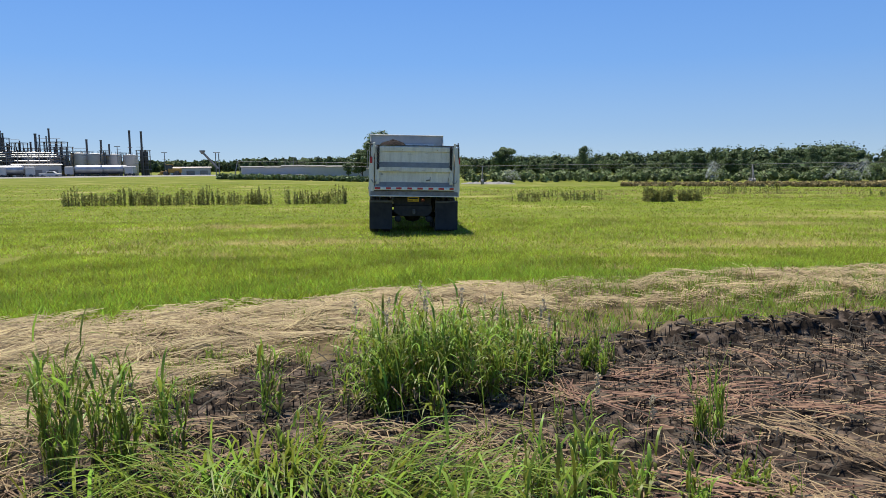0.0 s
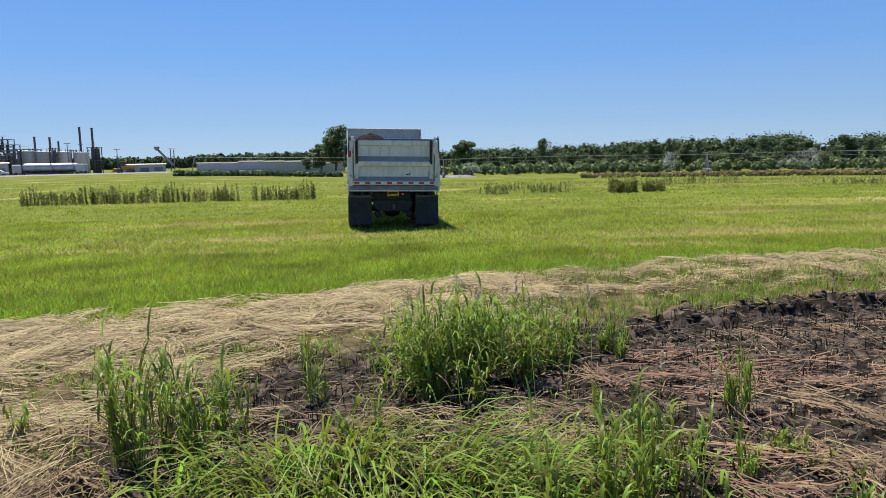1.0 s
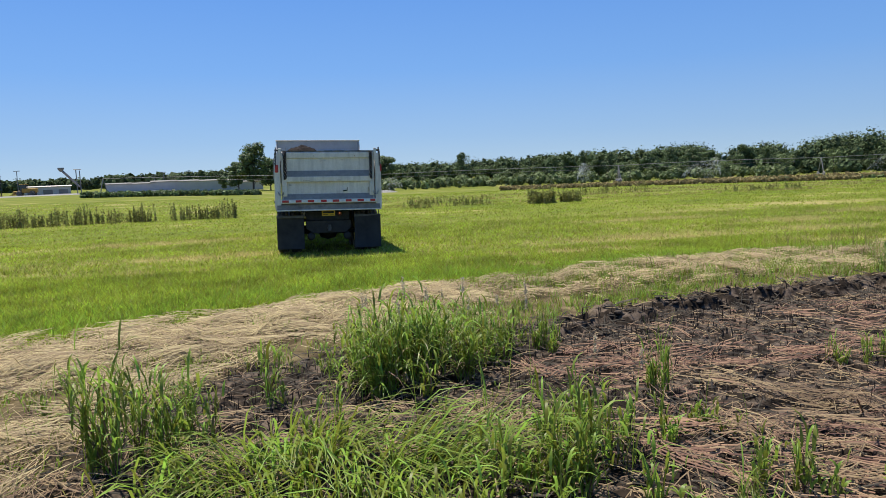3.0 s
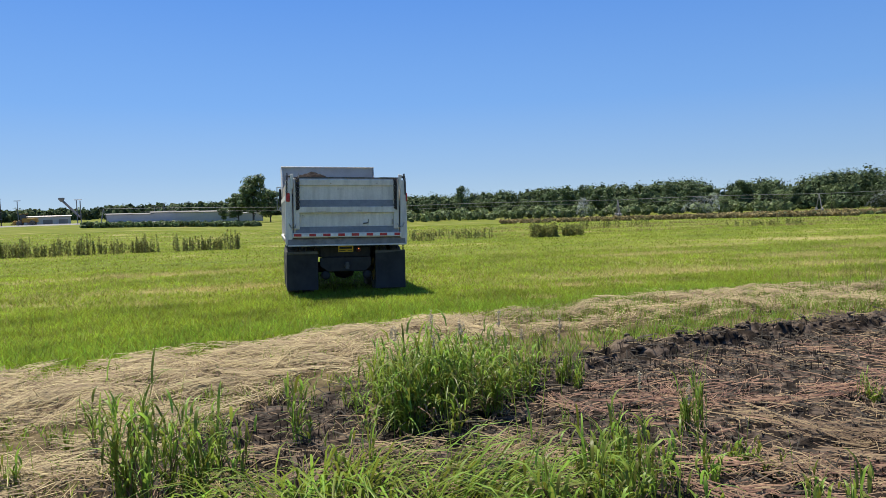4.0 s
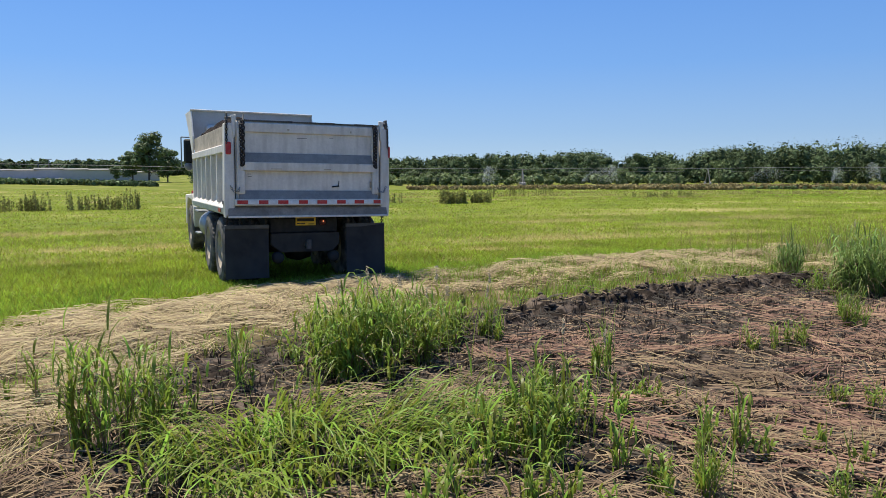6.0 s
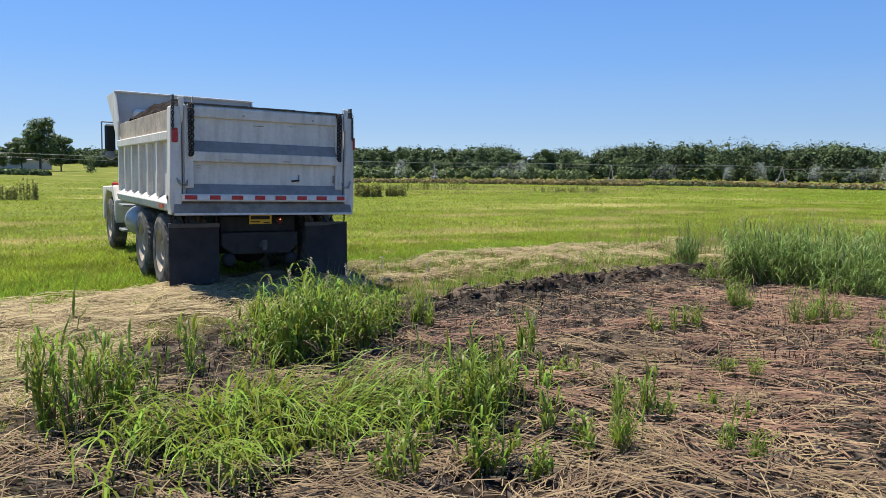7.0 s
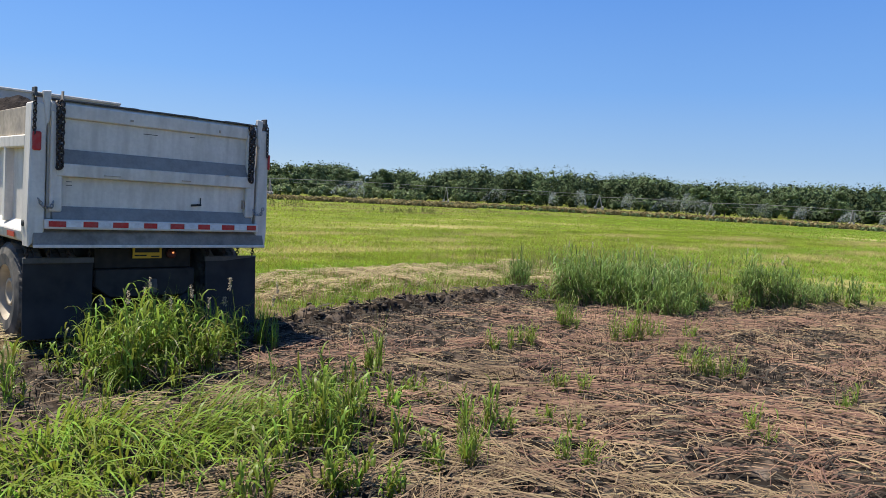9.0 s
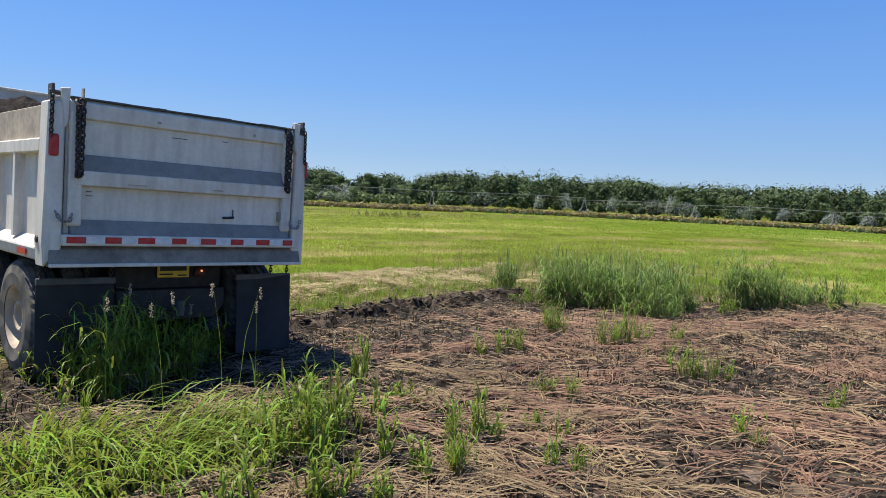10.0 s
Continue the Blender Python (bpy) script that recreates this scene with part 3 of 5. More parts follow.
        part("side_lamp", lathe([(0.001, 0), (0.035, 0.0), (0.03, 0.02), (0.001, 0.025)], 12, "X"), STEEL, body).matrix_basis = pose(s * 1.262, 0.06, 1.28, 0, 0, 0 if s > 0 else 180)
    guard = part("cab_guard", boxes((-1.20, 1.20, 4.50, 4.57, 2.20, 2.97), (-1.22, 1.22, 4.50, 5.5, 2.95, 2.99), bevel=0.01), GUARDGREY, body, "grey steel cab guard with a bright rim")
    part("guard_rim", boxes((-1.24, 1.24, 4.47, 4.55, 2.975, 3.01), bevel=0.008), WHITE, guard)
    for s in (-1, 1):
        part("guard_side", prism([(4.22, 2.0), (4.22, 2.45), (4.50, 2.99), (5.5, 2.99), (4.8, 2.5)], 0, s * 1.22 - 0.015, s * 1.22 + 0.015, 0.005), WHITE, guard)
    # load
    bm = bmesh.new()
    bmesh.ops.create_grid(bm, x_segments=40, y_segments=70, size=1)
    for v in bm.verts:
        x, y = v.co.x * 1.14, 2.08 + v.co.y * 2.02
        heap = 0.62 * math.exp(-((x + 0.55) / 0.7) ** 2 - ((y - 3.35) / 0.75) ** 2) + 0.12 * math.exp(-(x / 0.8) ** 2 - ((y - 1.8) / 1.2) ** 2) + 0.08 * noise.noise((x * 4, y * 4, 1)) + 0.05 * noise.noise((x * 11, y * 11, 4))
        v.co = (x, y, 2.15 + max(heap, -0.05))
    part("soil_load", bm, LOADSOIL, truck, "heaped dark moist soil load")
    # chassis
    chassis = part("chassis", boxes((-0.47, -0.37, 0.28, 8.0, 0.78, 1.04), (0.37, 0.47, 0.28, 8.0, 0.78, 1.04), (-0.4, 0.4, 0.30, 0.45, 0.66, 1.04), (-0.4, 0.4, 2.8, 2.95, 0.8, 1.0), bevel=0.008), FRAME, truck, "black steel chassis frame")
    part("rear_plate", prism([(-0.56, 0.80), (0.52, 0.80), (0.52, 0.62), (0.40, 0.50), (-0.40, 0.50), (-0.56, 0.62)], 1, 0.20, 0.27, 0.01), HITCH, chassis, "sooty dark rear hitch plate")
    part("pintle_hook", rods(((0.0, 0.20, 0.62), (0.0, 0.08, 0.62), 0.05), ((0.0, 0.09, 0.56), (0.0, 0.09, 0.70), 0.04), seg=10), STEEL, chassis)
    part("light_box", boxes((-0.55, 0.50, 0.27, 0.34, 0.80, 1.02), bevel=0.01), FRAME, chassis)
    plate = part("number_plate", boxes((-0.17, 0.15, 0.235, 0.245, 0.91, 1.07), bevel=0.004), YELLOW, chassis, "yellow number plate with dark bars")
    part("plate_bars", boxes((-0.145, 0.12, 0.230, 0.234, 0.975, 1.022), (-0.15, -0.02, 0.230, 0.234, 0.935, 0.950), (0.03, 0.12, 0.230, 0.234, 0.925, 0.938), bevel=0), INK, plate)
    part("rear_lamp", lathe([(0.001, 0.0), (0.05, 0.0), (0.055, 0.04), (0.03, 0.07), (0.001, 0.07)], 14), DULLRED, chassis, "dull red rear lamp").matrix_basis = pose(0.26, 0.27, 0.96, 90, 0, 0)
    part("lit_bulb", lathe([(0.001, 0.0), (0.022, 0.0), (0.018, 0.02), (0.001, 0.025)], 10), AMBER, chassis, "small glowing amber bulb").matrix_basis = pose(0.26, 0.198, 0.975, 90, 0, 0) @ Matrix.Diagonal((0.5, 0.5, 0.5, 1))
    for s in (-1, 1):
        flap = part("mud_flap", boxes((s * 0.925 - 0.32, s * 0.925 + 0.32, 0.13, 0.145, 0.13, 0.93), bevel=0.004), RUBBER, truck, "black rubber mud flap on chains")
        for v in flap.data.vertices:
            v.co.y += 0.015 * math.sin(v.co.x * 9) - (0.06 * (0.93 - v.co.z) if s > 0 else 0.02 * (0.93 - v.co.z))
        part("flap_bar", boxes((s * 0.925 - 0.325, s * 0.925 + 0.325, 0.115, 0.155, 0.88, 0.94), bevel=0.006), STEEL, flap)
        for x in (-0.29, -0.10, 0.08, 0.28):
            part("flap_chain", chain_bm([(s * 0.925 + x, 0.12, 1.06), (s * 0.925 + x, 0.135, 0.93)], 0.05, 0.006), CHAIN, flap)
        part("brake_chamber", lathe([(0.02, 0), (0.08, 0.0), (0.095, 0.07), (0.095, 0.10), (0.07, 0.16), (0.02, 0.17)], 16), RUBBER, chassis, "", True).matrix_basis = pose(s * 0.44, 0.36, 0.42, 90, 0, 0)
    # axles and wheels
    for y in (0.80, 2.15):
        part("axle", rods(((-0.95, y, 0.52), (0.95, y, 0.52), 0.07), seg=12), FRAME, chassis)
        part("differential", lathe([(0.05, -0.24), (0.17, -0.18), (0.22, 0), (0.17, 0.18), (0.05, 0.24)], 16, "X"), FRAME, chassis, "", True).matrix_basis = pose(0, y, 0.52)
    part("axle", rods(((-0.95, 6.6, 0.52), (0.95, 6.6, 0.52), 0.06), seg=12), FRAME, chassis)
    tyre_profile = [(0.29, -0.135), (0.40, -0.145), (0.485, -0.125), (0.518, -0.10), (0.522, -0.05), (0.508, -0.045), (0.508, -0.03), (0.524, -0.025), (0.524, 0.025), (0.508, 0.03), (0.508, 0.045), (0.522, 0.05), (0.518, 0.10), (0.485, 0.125), (0.40, 0.145), (0.29, 0.135)]
    rim_out = [(0.10, 0.02), (0.11, 0.09), (0.14, 0.095), (0.15, 0.0), (0.235, -0.03), (0.262, 0.06), (0.285, 0.128), (0.298, 0.13), (0.296, -0.12), (0.1, -0.12)]
    wheels = []
    for y, xs in ((0.80, (-1.10, -0.78, 0.78, 1.10)), (2.15, (-1.10, -0.78, 0.78, 1.10)), (6.6, (-0.94, 0.94))):
        for x in xs:
            bm = lathe(tyre_profile, 80, "X", False)
            for v in bm.verts:  # tread blocks
                if math.hypot(v.co.y, v.co.z) > 0.50 and round(math.atan2(v.co.z, v.co.y) * 40 / math.pi) % 2:
                    v.co.y, v.co.z = v.co.y * 0.975, v.co.z * 0.975
            wheel = part("wheel", bm, TYRE, truck, "dusty truck tyre")
            rim = part("rim", lathe(rim_out, 32, "X"), RIM, wheel, "pale dusty steel rim", True)
            if x < 0:
                rim.matrix_basis = pose(0, 0, 0, 0, 0, 180)
            wheels.append((wheel, x, y))
    # cab side
    cab = part("cab", prism([(4.35, 1.0), (6.0, 1.0), (6.1, 1.75), (5.75, 2.62), (5.3, 2.74), (4.4, 2.70)], 0, -0.95, 0.95, 0.05), WHITE, truck, "white truck cab")
    for s in (-1, 1):
        part("side_window", prism([(4.75, 1.85), (5.75, 1.80), (5.55, 2.48), (4.75, 2.48)], 0, s * 0.95 - 0.008, s * 0.95 + 0.008, 0), GLASS, cab)
        part("fender", prism([(5.85, 0.55), (5.95, 0.95), (6.2, 1.15), (7.0, 1.18), (7.3, 0.9), (7.4, 0.55), (7.5, 0.55), (7.5, 1.25), (6.0, 1.3), (5.75, 1.0)], 0, s * 0.66, s * 1.08, 0.02), WHITE, cab)
        mirror = part("mirror", boxes((s * 1.20 - 0.09, s * 1.20 + 0.09, 5.36, 5.46, 1.96, 2.46), bevel=0.03), INK, cab, "tall black wing mirror")
        part("mirror_arm", rods(((s * 0.9, 5.5, 2.5), (s * 1.34, 5.42, 2.5), 0.012), ((s * 1.34, 5.42, 2.5), (s * 1.34, 5.42, 1.86), 0.012), ((s * 0.98, 5.5, 1.86), (s * 1.34, 5.42, 1.86), 0.012)), GALV, mirror)
        part("spot_mirror", lathe([(0.001, 0), (0.09, 0.0), (0.075, 0.04), (0.001, 0.05)], 14), GALV, mirror).matrix_basis = pose(s * 1.2, 5.40, 1.88, 90, 0, 0)
        part("fuel_tank", lathe([(0.02, 3.15), (0.25, 3.15), (0.27, 3.19), (0.27, 4.25), (0.25, 4.29), (0.02, 4.29)], 24), GALV, truck, "dusty round fuel tank", True).matrix_basis = pose(s * 0.88, 0, 0.72, -90, 0, 0) 
        for z in (0.5, 0.95):
            part("step", boxes((s * 0.95 - 0.2, s * 0.95 + 0.2, 4.4, 4.9, z, z + 0.04), bevel=0.008), GALV, truck)
        part("marker_lamp", boxes((s * 1.02 - 0.06, s * 1.02 + 0.06, 6.1, 6.18, 1.28, 1.36), bevel=0.015), RED, cab, "red fender lamp")
    part("hood", prism([(6.05, 1.0), (7.9, 0.95), (7.95, 1.45), (7.6, 1.62), (6.08, 1.76)], 0, -0.72, 0.72, 0.06), WHITE, cab)
    part("grille", boxes((-0.55, 0.55, 7.9, 7.97, 0.85, 1.45), bevel=0.02), GALV, cab)
    part("bumper", boxes((-0.98, 0.98, 7.95, 8.1, 0.5, 0.8), bevel=0.03), GALV, truck)
    part("windscreen", boxes((-0.88, 0.88, 5.88, 5.90, 1.8, 2.45), bevel=0), GLASS, cab).matrix_basis = pose(0, 0, 0)
    part("exhaust_stack", rods(((0.85, 4.3, 0.9), (0.85, 4.3, 2.6), 0.07), seg=14), GALV, truck)
    return truck, wheels


truck, truck_wheels = build_truck()

# ---- plants of the field ----
RNG = np.random.RandomState(7)


def patch_noise(x, y):
    return 0.5 + 0.5 * (np.sin(x * 0.9 + 1.3 * np.sin(y * 0.7)) * np.sin(y * 1.1 + 1.7 * np.sin(x * 0.5 + 1)))


def on_ground(x, y, lift=0.0):
    return np.stack([x, y, ground_height(x, y) + lift], 1)


def grass_layer(name, label, n_try, x_rng, y_rng, keep, h, w, material, lean=(0.3, 1.4), tuft=3, spread=0.03, droop=0.15):
    """Blades in small tufts over a stretch of the plan, kept by a chance from place to place."""
    x = RNG.uniform(*x_rng, n_try)
    y = RNG.uniform(*y_rng, n_try)
    ok = RNG.rand(n_try) < keep(x, y)
    x, y = np.repeat(x[ok], tuft), np.repeat(y[ok], tuft)
    n = len(x)
    x, y = x + RNG.normal(0, spread, n), y + RNG.normal(0, spread, n)
    hh = RNG.uniform(h[0], h[1], n) * (0.75 + 0.4 * patch_noise(x, y))
    me = blades_mesh(name, on_ground(x, y, -0.01), hh, RNG.uniform(*w, n), RNG.uniform(0, 6.28, n), RNG.uniform(0, 6.28, n), RNG.uniform(*lean, n), material, droop, y_rng[1] > 15)
    return tagged(new(name, me), label, "grass", kind="stuff")


def in_field(x, y):
    edge = straw_top(x) + 0.25 * np.sin(x * 2.3) + 0.15 * np.sin(x * 7.1)
    thin = 1 - 0.96 * np.clip(bald(x, y) * 1.3, 0, 1)
    return np.where((x > 13) & (y < 9), y > 3.5, y > edge) * thin


# field, near to far
grass_layer("field_grass", "lusher grass along the straw", 20000, (-8.5, 14), (7.4, 12.5), lambda x, y: in_field(x, y) * smooth01(3.0 - (y - straw_top(x)), 0, 2.5), (0.10, 0.20), (0.007, 0.013), BRIGHT, lean=(0.2, 1.1), tuft=5)
grass_layer("field_grass", "short bright green hay grass", 66000, (-8.5, 14), (7.4, 15), in_field, (0.07, 0.15), (0.007, 0.014), GRASS, lean=(0.3, 1.3), tuft=4)
grass_layer("field_grass", "short bright green hay grass", 66000, (-16, 44), (15, 26), in_field, (0.06, 0.12), (0.016, 0.03), GRASS, tuft=3, spread=0.05)
grass_layer("field_grass", "far stretch of green hay grass", 26000, (-75, 120), (48, 100), lambda x, y: 0.5 + 0.5 * patch_noise(x * 0.15, y * 0.4), (0.06, 0.13), (0.05, 0.10), GRASS, tuft=3, spread=0.3)
grass_layer("field_grass", "short bright green hay grass", 22000, (40, 110), (0, 48), lambda x, y: 0.5 + 0.5 * patch_noise(x * 0.15, y * 0.4), (0.06, 0.13), (0.05, 0.10), BRIGHT, tuft=3, spread=0.2)
grass_layer("field_grass", "short bright green hay grass", 44000, (-45, 60), (26, 48), in_field, (0.05, 0.10), (0.025, 0.05), GRASS, tuft=3, spread=0.08)
grass_layer("field_grass", "short bright green hay grass", 30000, (14, 40), (0, 15), in_field, (0.06, 0.13), (0.010, 0.02), BRIGHT, tuft=3, spread=0.05)
grass_layer("yellowed_grass", "dry yellow patches in the grass", 200000, (-8, 48), (5.5, 25), lambda x, y: 0.9 * bald(x, y) ** 1.3 * (y > straw_top(x)), (0.10, 0.18), (0.008, 0.02), YELLOWED, lean=(0.4, 1.4), tuft=3, spread=0.06)
grass_layer("yellowed_grass", "dry yellow blades among the green", 16000, (-10, 26), (8, 26), lambda x, y: in_field(x, y) * 0.8, (0.11, 0.19), (0.006, 0.013), YELLOWED, lean=(0.3, 1.2), tuft=2, spread=0.06)


def strands_layer(name, label, n_try, x_rng, y_rng, keep, length, width, material, heading, turn, tilt=0.12, lift=0.02, pile=0.04, sag=0.6):
    x, y = RNG.uniform(*x_rng, n_try), RNG.uniform(*y_rng, n_try)
    ok = RNG.rand(n_try) < keep(x, y)
    x, y = x[ok], y[ok]
    n = len(x)
    base = on_ground(x, y, 0)
    base[:, 2] += lift + RNG.uniform(0, pile, n)
    hd = heading(x, y) + RNG.normal(0, turn, n)
    me = strands_mesh(name, base, RNG.uniform(*length, n), RNG.uniform(*width, n), hd, RNG.normal(0, tilt, n), material, sag)
    return tagged(new(name, me), label, "straw", kind="stuff")


def bundles_layer(name, label, bundles, per, x_rng, y_rng, keep, length, width, material, heading, turn, fan=0.16, tilt=0.10, pile=0.06, bow=0.10):
    """Stalks combed together in loose swathes that lie across one another."""
    x, y = RNG.uniform(*x_rng, bundles), RNG.uniform(*y_rng, bundles)
    ok = RNG.rand(bundles) < keep(x, y)
    x, y = x[ok], y[ok]
    m = len(x)
    k = np.repeat(np.arange(m), RNG.randint(per // 2, per * 3 // 2, m))
    n = len(k)
    hd = (heading(x, y) + RNG.normal(0, turn, m))[k] + RNG.normal(0, fan, n)
    along, across = RNG.normal(0, 0.13, n), RNG.normal(0, 0.055, n)
    px = x[k] + np.cos(hd) * along - np.sin(hd) * across
    py = y[k] + np.sin(hd) * along + np.cos(hd) * across
    base = on_ground(px, py, 0.0)
    base[:, 2] += RNG.uniform(0, pile, m)[k] + RNG.uniform(0, pile * 0.4, n)
    bend = RNG.normal(0, bow, m)[k] + RNG.normal(0, bow * 0.5, n)
    me = strands_mesh(name, base, RNG.uniform(*length, m)[k] * RNG.uniform(0.6, 1.2, n), RNG.uniform(*width, n), hd, RNG.normal(0, tilt, m)[k] + RNG.normal(0, tilt * 0.5, n), material, 0.8, bend)
    return tagged(new(name, me), label, "straw", kind="stuff")


def in_straw(x, y):
    under = smooth01(straw_top(x) - y, -0.15, 0.2)
    lower = np.where(x < 1.2, 1 - mud_amount(x, y), smooth01(y - straw_bottom(x), -0.35, 0.25))
    gap = np.where(x > 1.2, 0.12 + 0.6 * patch_noise(x * 1.2, y * 1.6) ** 1.5, np.where(y > straw_bottom(x), 0.25 + 0.75 * patch_noise(x * 1.7 + 5, y * 2.4), 0.06 + 0.6 * patch_noise(x * 2, y * 2) ** 1.5))
    return under * lower * gap * smooth01(13 - x, 0, 4)


def straw_way(x, y):
    return 0.35 + 0.5 * np.sin(x * 1.1 + y * 0.8) + 0.4 * np.sin(y * 2.0)


strands_layer("straw_windrow", "thick matted swath of pale cut straw", 90000, (-8, 12), (2.4, 12.3), in_straw, (0.10, 0.42), (0.003, 0.0075), STRAW, straw_way, 0.7, tilt=0.22, lift=0.0, pile=0.09)
bundles_layer("straw_windrow", "combed tangled swathes of pale cut straw", 4200, 34, (-8, 12), (2.4, 12.3), in_straw, (0.20, 0.50), (0.003, 0.0065), STRAW, straw_way, 0.95, 0.24, pile=0.12)
strands_layer("straw_windrow", "darker old straw under the swath", 30000, (-8, 12), (2.4, 12.3), in_straw, (0.10, 0.4), (0.004, 0.008), TANSTALK, straw_way, 0.9, tilt=0.25, lift=0.0, pile=0.08)


def reed_zone(x, y):
    return mud_amount(x, y) * smooth01(x, 0.4, 2.2) * smooth01(mud_top(x) - y, 0.7, 1.7) * (0.04 + 0.96 * patch_noise(x * 1.4 + 2, y * 1.9) ** 1.8)


def bare_spot(x, y):
    """The wet bare soil west of the tall grass."""
    return np.exp(-((x + 1.0) / 1.0) ** 2 - ((y - 4.75) / 0.6) ** 2)


def tan_zone(x, y):
    return mud_amount(x, y) * smooth01(x + (4 - y) * 0.4, 0.6, 2.6) * smooth01(4.6 - y + 0.12 * x, -0.6, 1.2) * (0.04 + 0.80 * patch_noise(x * 1.7, y * 2.3) ** 2.0)


strands_layer("stalk_litter", "flattened rust-brown reed stalks on dark soil", 15000, (0, 13), (-4, 8.4), reed_zone, (0.10, 0.45), (0.004, 0.010), REED, lambda x, y: -0.15 + 0.4 * np.sin(x + y), 0.6, pile=0.035)
strands_layer("stalk_litter", "flattened tan stalks on dark soil", 8000, (-0.5, 14), (-4.5, 6.2), tan_zone, (0.06, 0.34), (0.004, 0.010), TANSTALK, lambda x, y: -0.3 + 0.5 * np.sin(1.3 * x - y), 0.8, pile=0.045)
bundles_layer("stalk_litter", "swathes of flattened rust-brown reed stalks", 1500, 11, (0, 13), (-1, 8.2), reed_zone, (0.25, 0.80), (0.004, 0.011), REED, lambda x, y: -0.25 + 0.5 * np.sin(0.8 * x + y), 0.5, 0.22, pile=0.05)
bundles_layer("stalk_litter", "swathes of broken tan stalks", 1600, 8, (-0.5, 14), (-4.5, 6.2), tan_zone, (0.08, 0.38), (0.005, 0.012), TANSTALK, lambda x, y: -0.4 + 0.8 * np.sin(1.3 * x - y), 1.1, 0.7, tilt=0.32, pile=0.06, bow=0.22)
strands_layer("stalk_litter", "scattered dry stalks on dark soil", 7000, (-3, 13), (1.5, 8.2), lambda x, y: mud_amount(x, y) * (0.15 + 0.5 * patch_noise(x * 2.4, y * 2.1)), (0.06, 0.35), (0.004, 0.008), TANSTALK, lambda x, y: 0 * x, 1.2, tilt=0.2)
bundles_layer("dry_litter", "tangled dry grass litter under the green clumps", 1500, 16, (-4, 2.8), (-4, 4.6), lambda x, y: (0.06 + 0.8 * patch_noise(x * 2.1 + 4, y * 2.7) ** 1.8) * (1 - bare_spot(x, y)), (0.15, 0.50), (0.003, 0.008), TANSTALK, lambda x, y: -0.5 + 0.6 * np.sin(2 * x + y), 0.7, 0.3, tilt=0.2, pile=0.08, bow=0.2)
strands_layer("dry_litter", "tan dry grass litter under the green clumps", 9000, (-4, 2.6), (-4, 4.3), lambda x, y: (0.06 + 0.8 * patch_noise(x * 2.1 + 4, y * 2.7) ** 1.8) * smooth01(2.6 - x, 0, 1) * (1 - bare_spot(x, y)), (0.08, 0.35), (0.003, 0.008), TANSTALK, lambda x, y: -0.5 + 0.6 * np.sin(2 * x + y), 0.9, tilt=0.25, pile=0.07)
strands_layer("chopped_litter", "short chopped bits of dry stalk", 20000, (-2.5, 13), (-4.5, 7.4), lambda x, y: mud_amount(x, y) * smooth01(mud_top(x) - y, 0.4, 1.2) * (0.15 + 0.85 * patch_noise(x * 2.9 + 1, y * 3.3)), (0.02, 0.09), (0.004, 0.010), TANSTALK, lambda x, y: 0 * x, 1.6, tilt=0.35, pile=0.03)
strands_layer("chopped_litter", "short chopped bits of rusty stalk", 9000, (-1, 13), (0.4, 7.4), reed_zone, (0.02, 0.10), (0.004, 0.011), REED, lambda x, y: 0 * x, 1.6, tilt=0.35, pile=0.03)
strands_layer("dark_litter", "wet dark stalks trodden into the soil", 19000, (-3, 13), (-4.5, 8.2), lambda x, y: mud_amount(x, y) * 0.6, (0.06, 0.3), (0.006, 0.014), DARKSTEM, lambda x, y: 0 * x, 1.2, tilt=0.25)
grass_layer("stubble", "short dark cut stubble in the soil", 9000, (-2.6, 12), (1.6, 7.8), lambda x, y: mud_amount(x, y) * (0.3 + 0.7 * patch_noise(x * 3, y * 3)), (0.04, 0.13), (0.006, 0.012), DARKSTEM, lean=(0.0, 0.4), tuft=2, spread=0.05)
grass_layer("grass_fringe", "thin green grass between straw and soil", 17000, (1, 13), (6.5, 12), lambda x, y: (y > mud_top(x) + 0.05) * (y < straw_top(x)) * (0.15 + 0.75 * patch_noise(x * 1.5 + 1, y * 2.2)) * smooth01(x, 0.8, 2.5), (0.08, 0.26), (0.006, 0.012), LUSH, lean=(0.2, 1.0), tuft=3)
grass_layer("grass_fringe", "sparse green blades in the straw", 22000, (-7, 2), (3, 8.6), lambda x, y: (1 - mud_amount(x, y)) * (y < straw_top(x) - 0.3) * (0.05 + 0.5 * patch_noise(x * 2 + 3, y * 2.6) ** 2), (0.06, 0.2), (0.005, 0.011), LUSH, lean=(0.3, 1.1), tuft=2)


